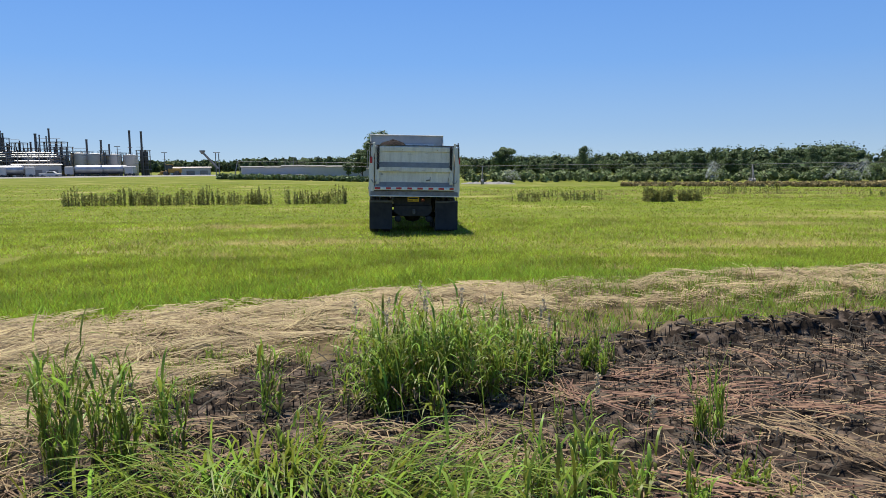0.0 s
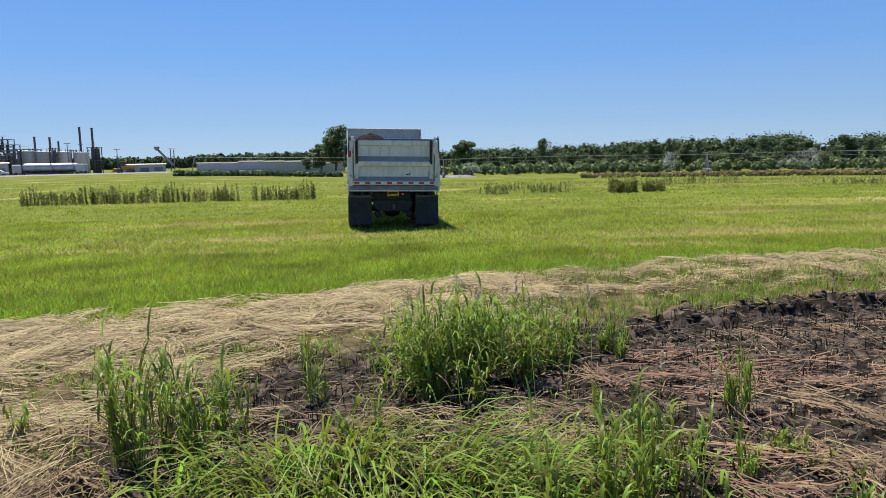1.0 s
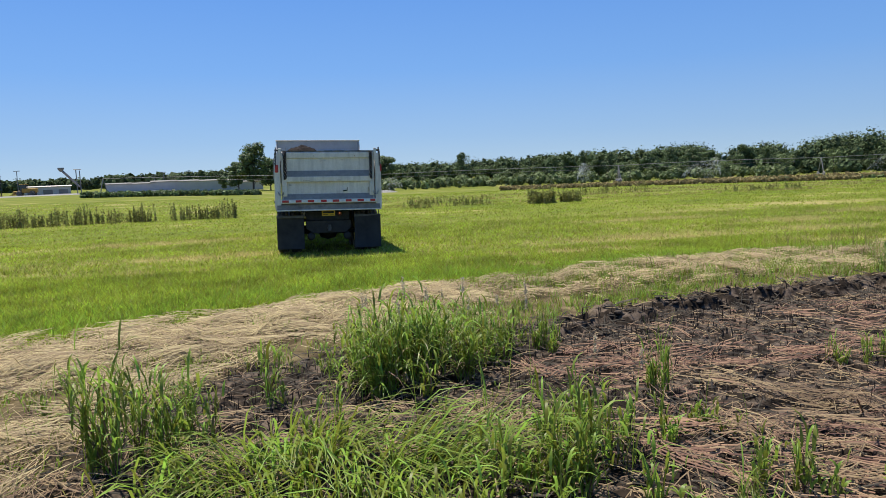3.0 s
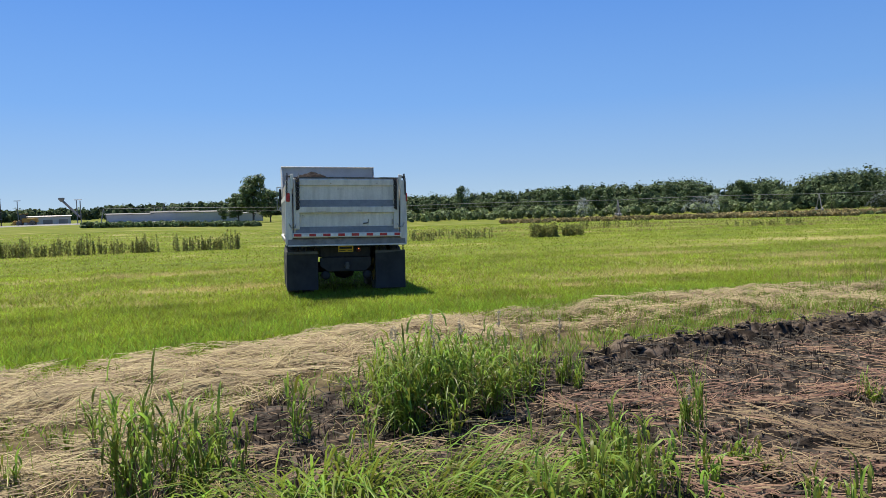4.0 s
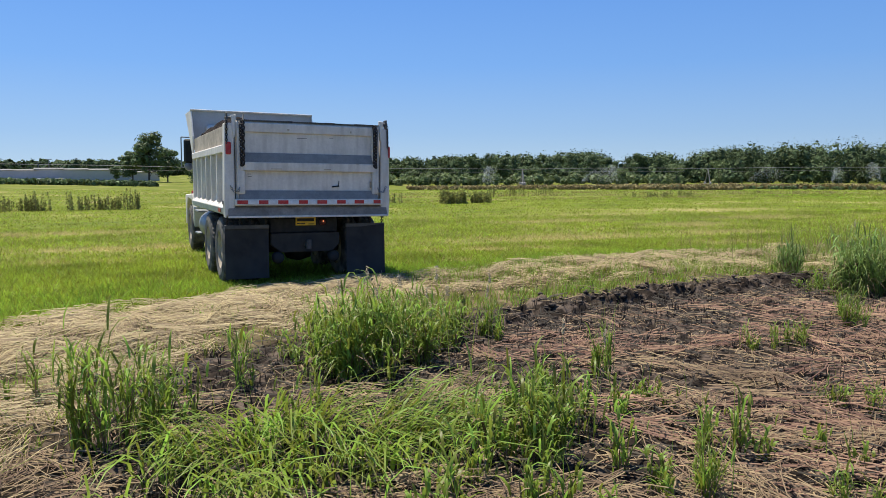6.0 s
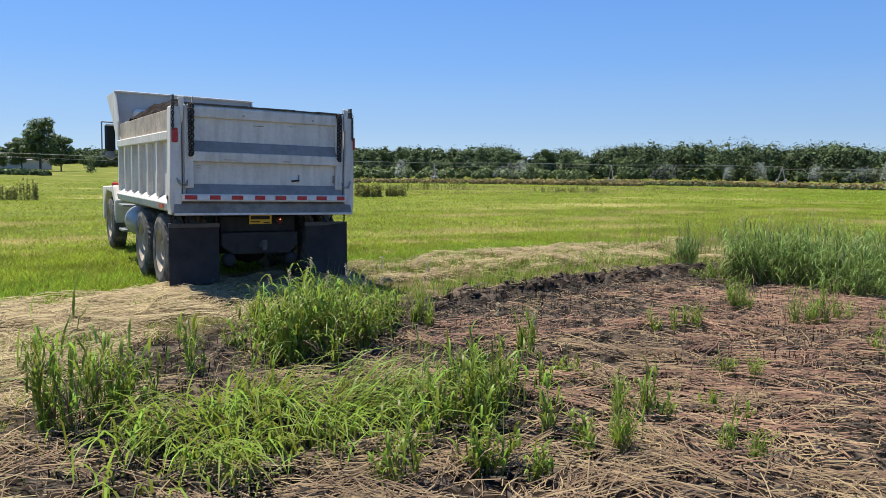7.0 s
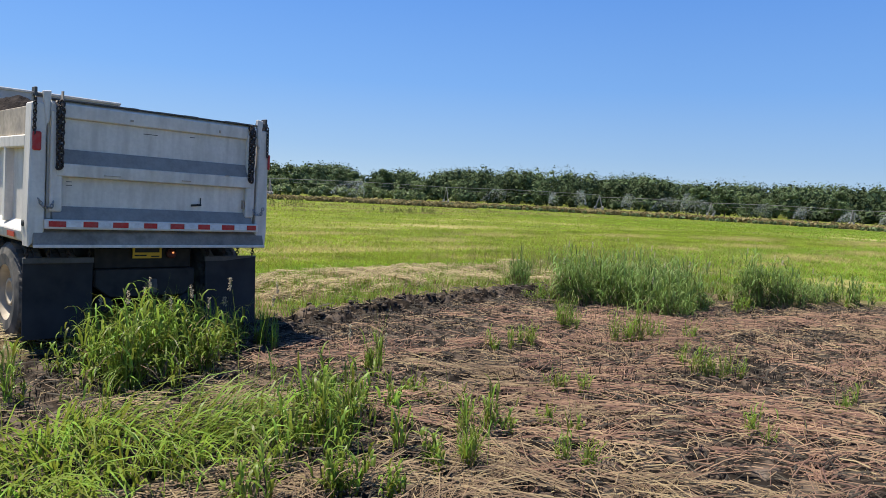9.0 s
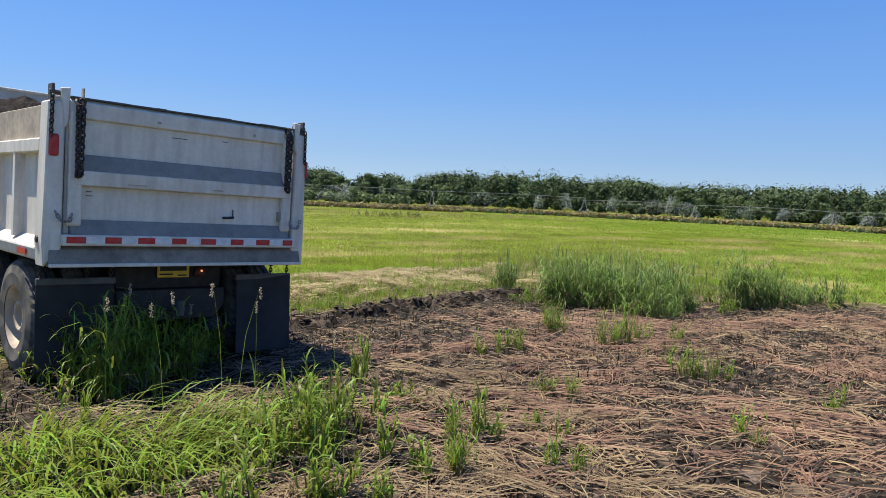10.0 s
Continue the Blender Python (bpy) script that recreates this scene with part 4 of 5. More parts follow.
def clods():
    """Lumps of turned soil along the ridge and in the ruts."""
    verts, faces, n = [], [], 0
    bm = bmesh.new()
    bmesh.ops.create_icosphere(bm, subdivisions=2, radius=1)
    ico = np.array([v.co for v in bm.verts])
    tri = np.array([[v.index for v in f.verts] for f in bm.faces])
    bm.free()
    for k in range(2000):
        if k < 900:
            x = RNG.uniform(1.0, 9.0)
            y = float(mud_top(x)) - RNG.uniform(-0.02, 0.95)
            r = RNG.uniform(0.010, 0.032) * (1 if k % 9 else 1.5)
        else:
            x, y, r = RNG.uniform(-2.2, 11), RNG.uniform(1.2, 7.0), RNG.uniform(0.008, 0.03)
        if mud_amount(np.array([x]), np.array([y]))[0] < 0.4:
            continue
        z = float(ground_height(np.array([x]), np.array([y]))[0])
        lump = np.array([1 + 0.45 * noise.noise((p[0] * 1.6 + k, p[1] * 1.6, p[2] * 1.6)) + 0.2 * noise.noise((p[0] * 4, p[1] * 4 + k, p[2] * 4)) for p in ico])
        verts.append(ico * lump[:, None] * np.array([r * RNG.uniform(0.8, 1.6), r, r * 0.6]) + np.array([x, y, z + r * 0.05]))
        faces.append(tri + n)
        n += len(ico)
    f = np.concatenate(faces)
    return tagged(new("soil_clods", raw_mesh("soil_clods", np.concatenate(verts), f.ravel(), np.full(len(f), 3), SOIL)), "dark lumps of turned soil", "soil", kind="stuff")


clods()


def shoots_mesh(name, root, tall, way, tip, w, lean, droop, material, per=5):
    """Leaves set by turns along many bending stems; the lowest have withered."""
    n = len(root)
    k = np.repeat(np.arange(n), per)
    f = np.clip(np.tile(np.linspace(0.04, 0.90, per), n) + RNG.normal(0, 0.06, n * per), 0.03, 1.0)
    out = np.stack([np.cos(way), np.sin(way), 0 * way], 1)
    at = root[k] + out[k] * (tip[k] * tall[k] * 0.6 * f ** 1.7)[:, None] + np.array([0, 0, 1.0]) * (tall[k] * f * (1 - 0.12 * tip[k] * f))[:, None]
    turn = RNG.uniform(0, 6.28, n)[k] + np.tile(np.arange(per) * math.pi, n) + RNG.normal(0, 0.6, n * per)
    size = np.clip(tall[k] * RNG.uniform(0.34, 0.72, n * per), 0.08, 0.46) * (1.2 - 0.55 * f)
    bend = RNG.uniform(lean[0] + 0.15, lean[1] + 0.3, n * per)
    wide = RNG.uniform(w[0] * 0.75, w[1] * 0.8, n * per)
    dead = (f < 0.34) & (RNG.rand(n * per) < 0.3)
    dead[0], dead[1] = True, False
    bits = []
    for pick, mt in ((~dead, material), (dead, TANSTALK)):
        bits.append(leafy_mesh(name, at[pick], size[pick], wide[pick], turn[pick] + 1.57 + RNG.normal(0, 0.4, pick.sum()), turn[pick], bend[pick], mt, droop + 0.1))
    cane = blades_mesh("shoot", root, tall, np.full(n, 0.0055), RNG.uniform(0, 6.28, n), way, tip * 0.6, material, 0)
    return bits[0], bits[1], cane


def clump(name, label, x, y, rx, ry, n, h, w, material, lean=(0.1, 0.6), droop=0.15, seeds=0, stems=0, turn=None, category="grass clump", stem_h=None):
    """A standing clump: blades that fan out from the middle, with stems and seed heads."""
    centre = Vector((x, y, float(ground_height(np.array([x]), np.array([y]))[0])))
    off = np.array(centre)
    lower = None
    if turn is None:  # upright shoots, each with leaves along its stem
        shoots = max(5, int(n * 0.42))
        tufts = max(3, shoots // 9)
        own = RNG.randint(0, tufts, shoots)
        px = x + (RNG.normal(0, 0.5, tufts)[own] + RNG.normal(0, 0.12, shoots)) * rx
        py = y + (RNG.normal(0, 0.5, tufts)[own] + RNG.normal(0, 0.12, shoots)) * ry
        sh0 = RNG.uniform(0.42, 1.08, tufts)[own] * RNG.uniform(0.45, 1.0, shoots) * h[1]
        way, tip = RNG.uniform(0, 6.28, shoots), RNG.uniform(0.05, 0.75, shoots) * (0.6 + lean[1] * 0.5)
        root = on_ground(px, py, -0.015) - off
        me, lower, cane = shoots_mesh(name, root, sh0, way, tip, w, lean, droop, material)
    else:  # long blades combed over to one side
        n = int(n * 0.45)
        px, py = x + RNG.normal(0, 0.5, n) * rx, y + RNG.normal(0, 0.5, n) * ry
        out = turn + 0.5 * np.sin(px * 3.1 + py * 2.3) + RNG.normal(0, 0.45, n)
        hh = RNG.uniform(h[0], h[1] * 1.35, n)
        me = leafy_mesh(name, on_ground(px, py, -0.015) - off, hh, RNG.uniform(w[0] * 0.9, w[1] * 0.95, n), out + 1.57 + RNG.normal(0, 0.5, n), out, RNG.uniform(*lean, n) + 0.15, material, droop)
    ob = tagged(new(name), label, category, group="plants at the soil's edge")
    ob.location = centre
    lv = tagged(new("foliage", me), kind="stuff")
    lv.parent = ob
    if lower:
        for piece, data, words in (("withered_leaf", lower, "withered straw-coloured lower leaves"), ("shoot", cane, "")):
            tagged(new(piece, data), words, kind="stuff").parent = ob
    if stems:
        sx, sy = x + RNG.normal(0, 0.45, stems) * rx, y + RNG.normal(0, 0.45, stems) * ry
        sb = on_ground(sx, sy, -0.01) - off
        sh = RNG.uniform(h[1] * 0.75, h[1] * 1.15, stems) if stem_h is None else np.full(stems, stem_h) * RNG.uniform(0.9, 1.05, stems)
        ln = RNG.uniform(0.0, 0.25, stems)
        sd = RNG.uniform(0, 6.28, stems)
        st = new("stem", blades_mesh("stem", sb, sh, np.full(stems, 0.0045), RNG.uniform(0, 6.28, stems), sd, ln, material, 0))
        tagged(st, kind="stuff").parent = ob
        if seeds:
            k = np.arange(min(seeds, stems))
            tip = sb[k] + np.stack([np.cos(sd[k]), np.sin(sd[k]), 0 * k], 1) * (ln[k] * sh[k])[:, None] + np.array([0, 0, 1.0]) * (sh[k] * 1.02)[:, None]
            m = 34
            at = np.repeat(tip, m, 0)
            at[:, 2] -= np.tile(np.linspace(0, 0.10, m), len(k))
            at[:, :2] += RNG.normal(0, 0.006, (len(at), 2))
            sdh = new("seed_head", leaves_mesh("seed_head", at, RNG.uniform(0.006, 0.012, len(at)), SEED, RNG))
            sdh.parent = ob
            tagged(sdh, "pale feathery seed heads", kind="stuff")
    return ob


def build_clumps():
    tall = "tall lush green grass clump on dark soil"
    # the main clump in front of the truck's last place
    for x, y, rx, ry, n, h in ((-0.30, 5.05, 0.30, 0.30, 340, 0.86), (0.02, 5.5, 0.38, 0.34, 360, 0.80), (0.55, 6.0, 0.40, 0.36, 260, 0.68), (-0.45, 5.75, 0.30, 0.36, 150, 0.60), (0.36, 5.25, 0.16, 0.16, 90, 0.62), (0.78, 5.95, 0.20, 0.22, 100, 0.62), (0.30, 6.6, 0.5, 0.35, 200, 0.52)):
        clump("grass_clump", tall, x, y, rx, ry, n, (h * 0.4, h), (0.013, 0.027), LUSH, (0.15, 1.1), 0.3, seeds=1, stems=7)
    clump("grass_clump", "small bright grass tuft on dark soil", 1.28, 5.98, 0.22, 0.2, 190, (0.2, 0.46), (0.008, 0.017), LUSH, (0.1, 0.8), stems=6)
    clump("grass_clump", "slender upright grass tuft on dark soil", 1.68, 4.32, 0.12, 0.12, 80, (0.2, 0.66), (0.008, 0.017), LUSH, (0.05, 0.55), stems=8)
    clump("grass_clump", "small grass sprout at the soil's edge", 2.62, 7.45, 0.15, 0.15, 60, (0.12, 0.3), (0.006, 0.012), LUSH, stems=3)
    for x, y, r, n, h in ((5.28, 5.15, 0.16, 70, 0.36), (4.94, 2.70, 0.28, 120, 0.34), (3.98, 4.65, 0.28, 100, 0.26), (3.55, 4.75, 0.14, 40, 0.26), (5.5, 4.25, 0.25, 120, 0.46), (5.55, 5.5, 0.15, 60, 0.34), (3.0, 3.1, 0.22, 80, 0.26), (6.1, 4.1, 0.3, 70, 0.3), (1.64, 1.75, 0.22, 60, 0.22), (1.0, 2.1, 0.12, 60, 0.42), (5.2, 3.3, 0.3, 50, 0.22)):
        clump("grass_clump", "thin grass sprouts among flattened stalks", x, y, r, r * 0.8, int(n * 1.4), (h * 0.4, h * 1.3), (0.007, 0.014), LUSH, (0.2, 1.0), stems=4)
    for k in range(14):
        x, y = RNG.uniform(-5.0, -0.6), RNG.uniform(5.0, 8.0)
        if y < straw_top(x) - 0.3:
            clump("grass_clump", "sparse green shoots in the pale straw", x, y, 0.3, 0.18, 45, (0.06, 0.26), (0.006, 0.012), LUSH, (0.2, 1.1), 0.2, stems=2)
    # rough grass at the camera's feet
    flat = "lush grass lying over in one direction"
    for x, y, rx, ry, n, h, turn in ((-0.75, 3.75, 0.7, 0.32, 340, 0.52, -0.9), (-0.05, 3.45, 0.55, 0.3, 280, 0.48, -0.6), (-1.45, 3.55, 0.6, 0.4, 260, 0.48, -2.2), (-0.55, 3.1, 0.7, 0.3, 280, 0.45, -1.0), (-1.3, 2.9, 0.6, 0.4, 240, 0.45, -1.8)):
        clump("grass_patch", flat, x, y, rx, ry, int(n * 1.35), (h * 0.5, h * 1.12), (0.010, 0.021), LUSH, (0.5, 1.35), 0.25, stems=5, turn=turn)
    for x, y, r, n, h in ((-2.07, 3.95, 0.24, 210, 0.74), (-1.70, 4.2, 0.22, 90, 0.5), (-0.95, 4.05, 0.16, 60, 0.42), (0.62, 3.4, 0.3, 150, 0.45), (1.05, 3.55, 0.35, 150, 0.42), (0.50, 2.75, 0.22, 150, 0.50), (1.45, 2.72, 0.16, 70, 0.40),
                          (1.7, 3.5, 0.25, 70, 0.35), (-1.3, 5.0, 0.14, 45, 0.6), (-2.7, 5.0, 0.3, 80, 0.4), (-3.1, 4.3, 0.35, 90, 0.4), (0.15, 3.0, 0.28, 150, 0.5), (1.0, 2.3, 0.3, 90, 0.35), (2.0, 2.4, 0.25, 70, 0.28), (0.2, 2.2, 0.3, 120, 0.4), (-0.4, 2.4, 0.3, 130, 0.42)):
        clump("grass_clump", "ragged grass clump over dry litter", x, y, r, r, int(n * 0.75), (h * 0.4, h * 1.2), (0.013, 0.027), LUSH, (0.1, 0.85), 0.2, stems=3)
    for k in range(18):  # scattered tufts over the litter
        x, y = RNG.uniform(-3.5, 5.0), RNG.uniform(-3.5, 3.4)
        if math.hypot(x + 1.0, y + 0.8) > 1.5:
            h = RNG.uniform(0.2, 0.42)
            clump("grass_clump", "ragged grass tuft over dry litter", x, y, 0.25, 0.2, 60, (h * 0.4, h), (0.007, 0.015), LUSH, (0.2, 1.1), 0.25, stems=3)
    # tall seed stems seen against the truck
    for x, y, h in ((-0.6, 4.2, 1.0), (0.0, 4.35, 0.95), (0.28, 4.15, 1.02), (0.5, 4.4, 0.98), (-0.2, 4.0, 0.9), (0.75, 4.6, 0.9), (0.62, 3.05, 0.88), (0.85, 3.1, 0.84)):
        clump("seed_stalk", "slender grass stalk with pale seed head", x, y, 0.05, 0.05, 6, (0.15, 0.3), (0.005, 0.009), LUSH, (0.2, 0.8), stems=1, seeds=1, stem_h=h)
    # the weeds along the soil's far right edge
    weeds = "dense dark green weeds at the soil's edge"
    for x, y, rx, ry, n, h in ((7.25, 7.0, 0.36, 0.4, 480, 0.92), (7.7, 6.7, 0.5, 0.45, 680, 0.98), (8.0, 6.2, 0.5, 0.45, 600, 0.96), (8.5, 5.6, 0.5, 0.4, 525, 0.92), (7.9, 5.4, 0.5, 0.4, 480, 0.78), (9.2, 6.3, 0.6, 0.45, 475, 0.92), (8.9, 7.0, 0.6, 0.5, 450, 0.98),
                               (10.4, 5.4, 0.28, 0.26, 350, 1.16), (11.0, 5.0, 0.4, 0.3, 325, 0.85), (11.8, 5.0, 0.5, 0.35, 325, 0.73), (12.8, 4.8, 0.6, 0.4, 300, 0.61)):
        clump("weed_clump", weeds, x, y, rx, ry, int(n * 1.1), (h * 0.2, h), (0.012, 0.026), WEED, (0.1, 1.3), 0.3, stems=14, seeds=2, category="weeds")
    for k in range(26):
        x, y = RNG.uniform(6.6, 12.5), RNG.uniform(4.3, 7.8)
        if y < mud_top(x) + 0.6 and y > mud_top(x) - 2.4:
            h = RNG.uniform(0.25, 0.55)
            clump("weed_clump", "small loose weeds at the soil's edge", x, y, 0.25, 0.2, 90, (h * 0.3, h), (0.010, 0.024), WEED if k % 2 else LUSH, (0.1, 1.3), 0.3, stems=5, category="weeds")
    clump("weed_clump", "single dark bushy weed at the soil's corner", 7.75, 8.7, 0.3, 0.25, 260, (0.3, 0.72), (0.012, 0.024), WEED, (0.05, 0.6), 0.1, stems=10, category="weeds")


build_clumps()
grass_layer("tall_thin_grass", "thin tall seeding grass beyond the weeds", 900, (6.5, 15), (6.5, 12.5), lambda x, y: (y > mud_top(x) + 0.3) * 0.7 * smooth01(x, 6.5, 9), (0.35, 0.9), (0.004, 0.008), DRYGRASS, lean=(0.0, 0.5), tuft=2, spread=0.05, droop=0)


# ---- rows of weeds farther out ----
def weed_row(label, cx, cy, length, depth, n, h, turn=0.0, material=OLIVE, category="weeds"):
    """Upright leafy stalks along a line."""
    u, v = RNG.uniform(-0.5, 0.5, n) * length, RNG.normal(0, 0.4, n) * depth
    x, y = cx + u * math.cos(turn) - v * math.sin(turn), cy + u * math.sin(turn) + v * math.cos(turn)
    hh = RNG.uniform(h * 0.5, h, n) * (0.55 + 0.45 * np.abs(np.sin(u * 2.1 + cx) * np.sin(u * 0.83)) + 0.15 * RNG.rand(n))
    m = 17
    at = np.repeat(on_ground(x, y), m, 0)
    f = np.tile(np.linspace(0.05, 1, m), n)
    at[:, 2] += f * np.repeat(hh, m)
    at[:, :2] += RNG.normal(0, 0.05, (len(at), 2)) * (1.2 - f)[:, None]
    z0 = float(fall(np.array([cx]), np.array([cy]))[0])
    off = np.array([cx, cy, z0])
    ob = new("weed_row")
    ob.location = off
    tagged(new("foliage", leaves_mesh("foliage", at - off, RNG.uniform(0.03, 0.075, len(at)), material, RNG)), kind="stuff").parent = ob
    st = new("stalk", blades_mesh("stalk", on_ground(x, y) - off, hh, np.full(n, 0.03), RNG.uniform(0, 6.28, n), RNG.uniform(0, 6.28, n), RNG.uniform(0, 0.1, n), TWIG))
    tagged(st, kind="stuff").parent = ob
    return tagged(ob, label, category, group="weed rows in the field")


weed_row("row of tall dark weeds in the hay field", -15.6, 40.5, 11.8, 0.9, 340, 1.1, 0.03)
weed_row("short row of dark weeds in the hay field", -7.2, 40.5, 3.6, 0.8, 110, 1.15)
weed_row("short row of dark weeds in the hay field", -10.5, 40.8, 0.9, 0.5, 26, 0.9)
weed_row("compact dark bush of weeds in the field", 12.1, 39.8, 1.5, 0.7, 150, 1.05)
weed_row("small dark bush of weeds in the field", 14.0, 40.2, 1.3, 0.5, 70, 0.95)
for x, y, l, n, h in ((8.2, 42, 2.2, 30, 0.8), (4.8, 41, 1.5, 22, 0.8), (22, 52, 5, 40, 0.9), (-22, 47, 5, 50, 0.6), (30, 45, 6, 40, 0.6), (17, 50, 4, 30, 0.8), (6.5, 47, 3, 30, 0.6)):
    weed_row("loose scatter of weeds in the hay field", x, y, l, 1.0, n, h)
grass_layer("dry_strip", "dry tan grass strips across the field", 9000, (2, 60), (42, 62), lambda x, y: (np.sin(y * 0.75 + 0.04 * x) > 0.55) * (0.4 + 0.6 * patch_noise(x * 0.3, y)), (0.12, 0.30), (0.03, 0.08), DRYGRASS, lean=(0.3, 1.2), tuft=2, spread=0.2)

# ---- distance ----
def polar(az, r, z=None):
    """A place r metres off at az degrees right of straight ahead."""
    x, y = r * math.sin(radians(az)), r * math.cos(radians(az))
    return Vector((x, y, float(fall(np.array([x]), np.array([y]))[0]) if z is None else z))


def tree(label, height, width, seed, leaf=LEAF, n=4200, bare=0.18, lobes=16):
    """A tapered trunk with limbs and a crown of many leaf sprays in uneven lobes."""
    rng = np.random.RandomState(seed)
    ob = tagged(new("tree"), label, "tree", group="trees at the field's edge")
    bm = bmesh.new()
    rod(bm, (0, 0, -0.2), (0.1, 0, height * 0.5), height * 0.022, height * 0.014, 7)
    rod(bm, (0.1, 0, height * 0.5), (0.0, 0.1, height * 0.85), height * 0.014, height * 0.004, 6)
    cen = [np.array([0, 0, height * q]) for q in (0.3, 0.5, 0.7, 0.86)]
    for k in range(lobes):
        f = rng.uniform(bare + 0.08, 0.93)
        rad = width * 0.5 * math.sqrt(max(0.05, 1 - ((f - 0.5) / 0.55) ** 2)) * rng.uniform(0.25, 0.85)
        a = rng.uniform(0, 6.28)
        c = np.array([rad * math.cos(a), rad * math.sin(a), f * height])
        cen.append(c)
        rod(bm, (0.05, 0, max(0.1, f - 0.25) * height), c, height * 0.008, height * 0.002, 5)
    part("trunk", bm, BARK, ob)
    cen = np.array(cen)
    lobes = len(cen)
    pick = rng.randint(0, lobes, n)
    d = rng.normal(size=(n, 3))
    d /= np.linalg.norm(d, axis=1)[:, None]
    d *= rng.uniform(0.55, 1.0, n)[:, None] * rng.uniform(0.6, 1.1, lobes)[pick][:, None]
    at = cen[pick] + d * np.array([width * 0.25, width * 0.25, height * 0.14])
    crown = new("crown", leaves_mesh("crown", at, rng.uniform(0.016, 0.036, n) * width * np.where(rng.rand(n) < 0.2, 1.8, 1.0), leaf, rng, d / (np.linalg.norm(d, axis=1)[:, None] + 1e-9) + np.array([0, 0, 0.25])))
    crown.parent = ob
    return ob


def build_trees():
    kinds = [tree("broad dark green deciduous tree", 11.5, 9.0, 3), tree("slender upright cottonwood tree", 12.5, 6.0, 5, n=3600, bare=0.0), tree("rounded dark green deciduous tree", 9.5, 8.5, 8)]
    first = polar(-5.3, 215)
    kinds[0].matrix_basis = Matrix.Translation(first)
    kinds[1].matrix_basis = Matrix.Translation(polar(11.2, 205))
    kinds[2].matrix_basis = Matrix.Translation(polar(5.0, 215))
    spots = [(-4.0, 222, 2, 1.5), (-6.4, 225, 2, 1.35), (4.2, 232, 1, 0.85), (6.2, 225, 2, 0.8), (18.6, 205, 1, 0.85), (19.6, 208, 0, 0.95), (20.9, 204, 1, 0.98), (22.0, 206, 0, 0.92), (22.9, 208, 1, 0.9), (26.0, 200, 0, 0.95), (27.4, 202, 1, 0.95),
             (29.0, 198, 0, 1.02), (30.2, 204, 2, 1.05), (32.6, 196, 0, 1.0), (34.2, 194, 1, 0.8), (36.0, 196, 0, 0.75), (8.2, 240, 0, 0.75), (14.5, 240, 2, 0.8), (57.5, 172, 2, 0.72), (59.4, 172, 0, 0.6), (64.0, 170, 2, 0.7), (66.8, 170, 0, 0.62), (-7.5, 230, 2, 0.7)]
    for k, (az, r, kind, s) in enumerate(spots):
        copy_thing(kinds[kind], Matrix.Translation(polar(az, r)) @ pose(0, 0, 0, 0, 0, 47 * k) @ Matrix.Diagonal((1, 1, 1, 1))).scale = (s * 0.68,) * 3 if az < 50 else (s, s, s)
    kinds[0].scale = (1.25, 1.25, 1.2)
    kinds[1].scale = (0.8, 0.8, 0.74)
    pale = tree("pale green young willow", 5.0, 4.5, 21, LEAF_LIGHT, 1000, 0.05, 10)
    pale.matrix_basis = Matrix.Translation(polar(35.4, 165))
    for k, (az, r, s) in enumerate(((16.5, 190, 1.0), (24.6, 185, 0.9), (38.5, 170, 1.2), (12.8, 200, 1.1), (14.9, 195, 0.8), (60.9, 160, 1.2), (62.2, 162, 1.0), (1.8, 180, 1.1), (-2.2, 185, 0.9), (31.4, 170, 0.8))):
        copy_thing(pale, Matrix.Translation(polar(az, r)) @ pose(0, 0, 0, 0, 0, 61 * k)).scale = (s, s, s)


def far_wood(label, az0, az1, r, depth, height, n_crowns, leaves, size, seed, material=LEAF_FAR):
    """Distant woodland: many crowns of leaf sprays, standing down to the ground."""
    rng = np.random.RandomState(seed)
    az = np.radians(rng.uniform(az0, az1, n_crowns))
    rr = r + rng.uniform(0, depth, n_crowns)
    x, y = rr * np.sin(az), rr * np.cos(az)
    base = fall(x, y)
    h = height(np.degrees(az)) * rng.uniform(0.82, 1.06, n_crowns) + (rr - r) * 0.02
    w = h * rng.uniform(0.40, 0.60, n_crowns)
    k = np.repeat(np.arange(n_crowns), leaves)
    n = len(k)
    d = rng.normal(size=(n, 3))
    d /= np.linalg.norm(d, axis=1)[:, None]
    lobes = 9
    c = rng.normal(size=(n_crowns, lobes, 3)) + np.array([0, 0, 0.05])
    c /= np.linalg.norm(c, axis=2)[:, :, None]
    c *= rng.uniform(0.38, 0.58, (n_crowns, lobes))[:, :, None]
    own = rng.randint(0, lobes, n)
    c = c[k, own]
    puff = rng.uniform(0.36, 0.52, (n_crowns, lobes))[k, own]
    core = rng.rand(n) < 0.35  # coarse dense foliage inside, fine sprays outside
    q = c + d * (puff * np.where(core, rng.uniform(0.3, 0.72, n), rng.uniform(0.82, 1.04, n)))[:, None]
    at = np.stack([x[k] + q[:, 0] * w[k], y[k] + q[:, 1] * w[k], base[k] + np.maximum(0.02 + 0.05 * rng.rand(n), 0.42 + 0.56 * q[:, 2]) * h[k]], 1)
    d = d * 0.75 + c * 0.5
    return tagged(new("far_wood", leaves_mesh("far_wood", at, rng.uniform(0.55, 1.2, n) * size * np.where(core, 2.4, 1.0), material, rng, d + np.array([0, 0, 0.2]))), label, "woodland", kind="stuff")


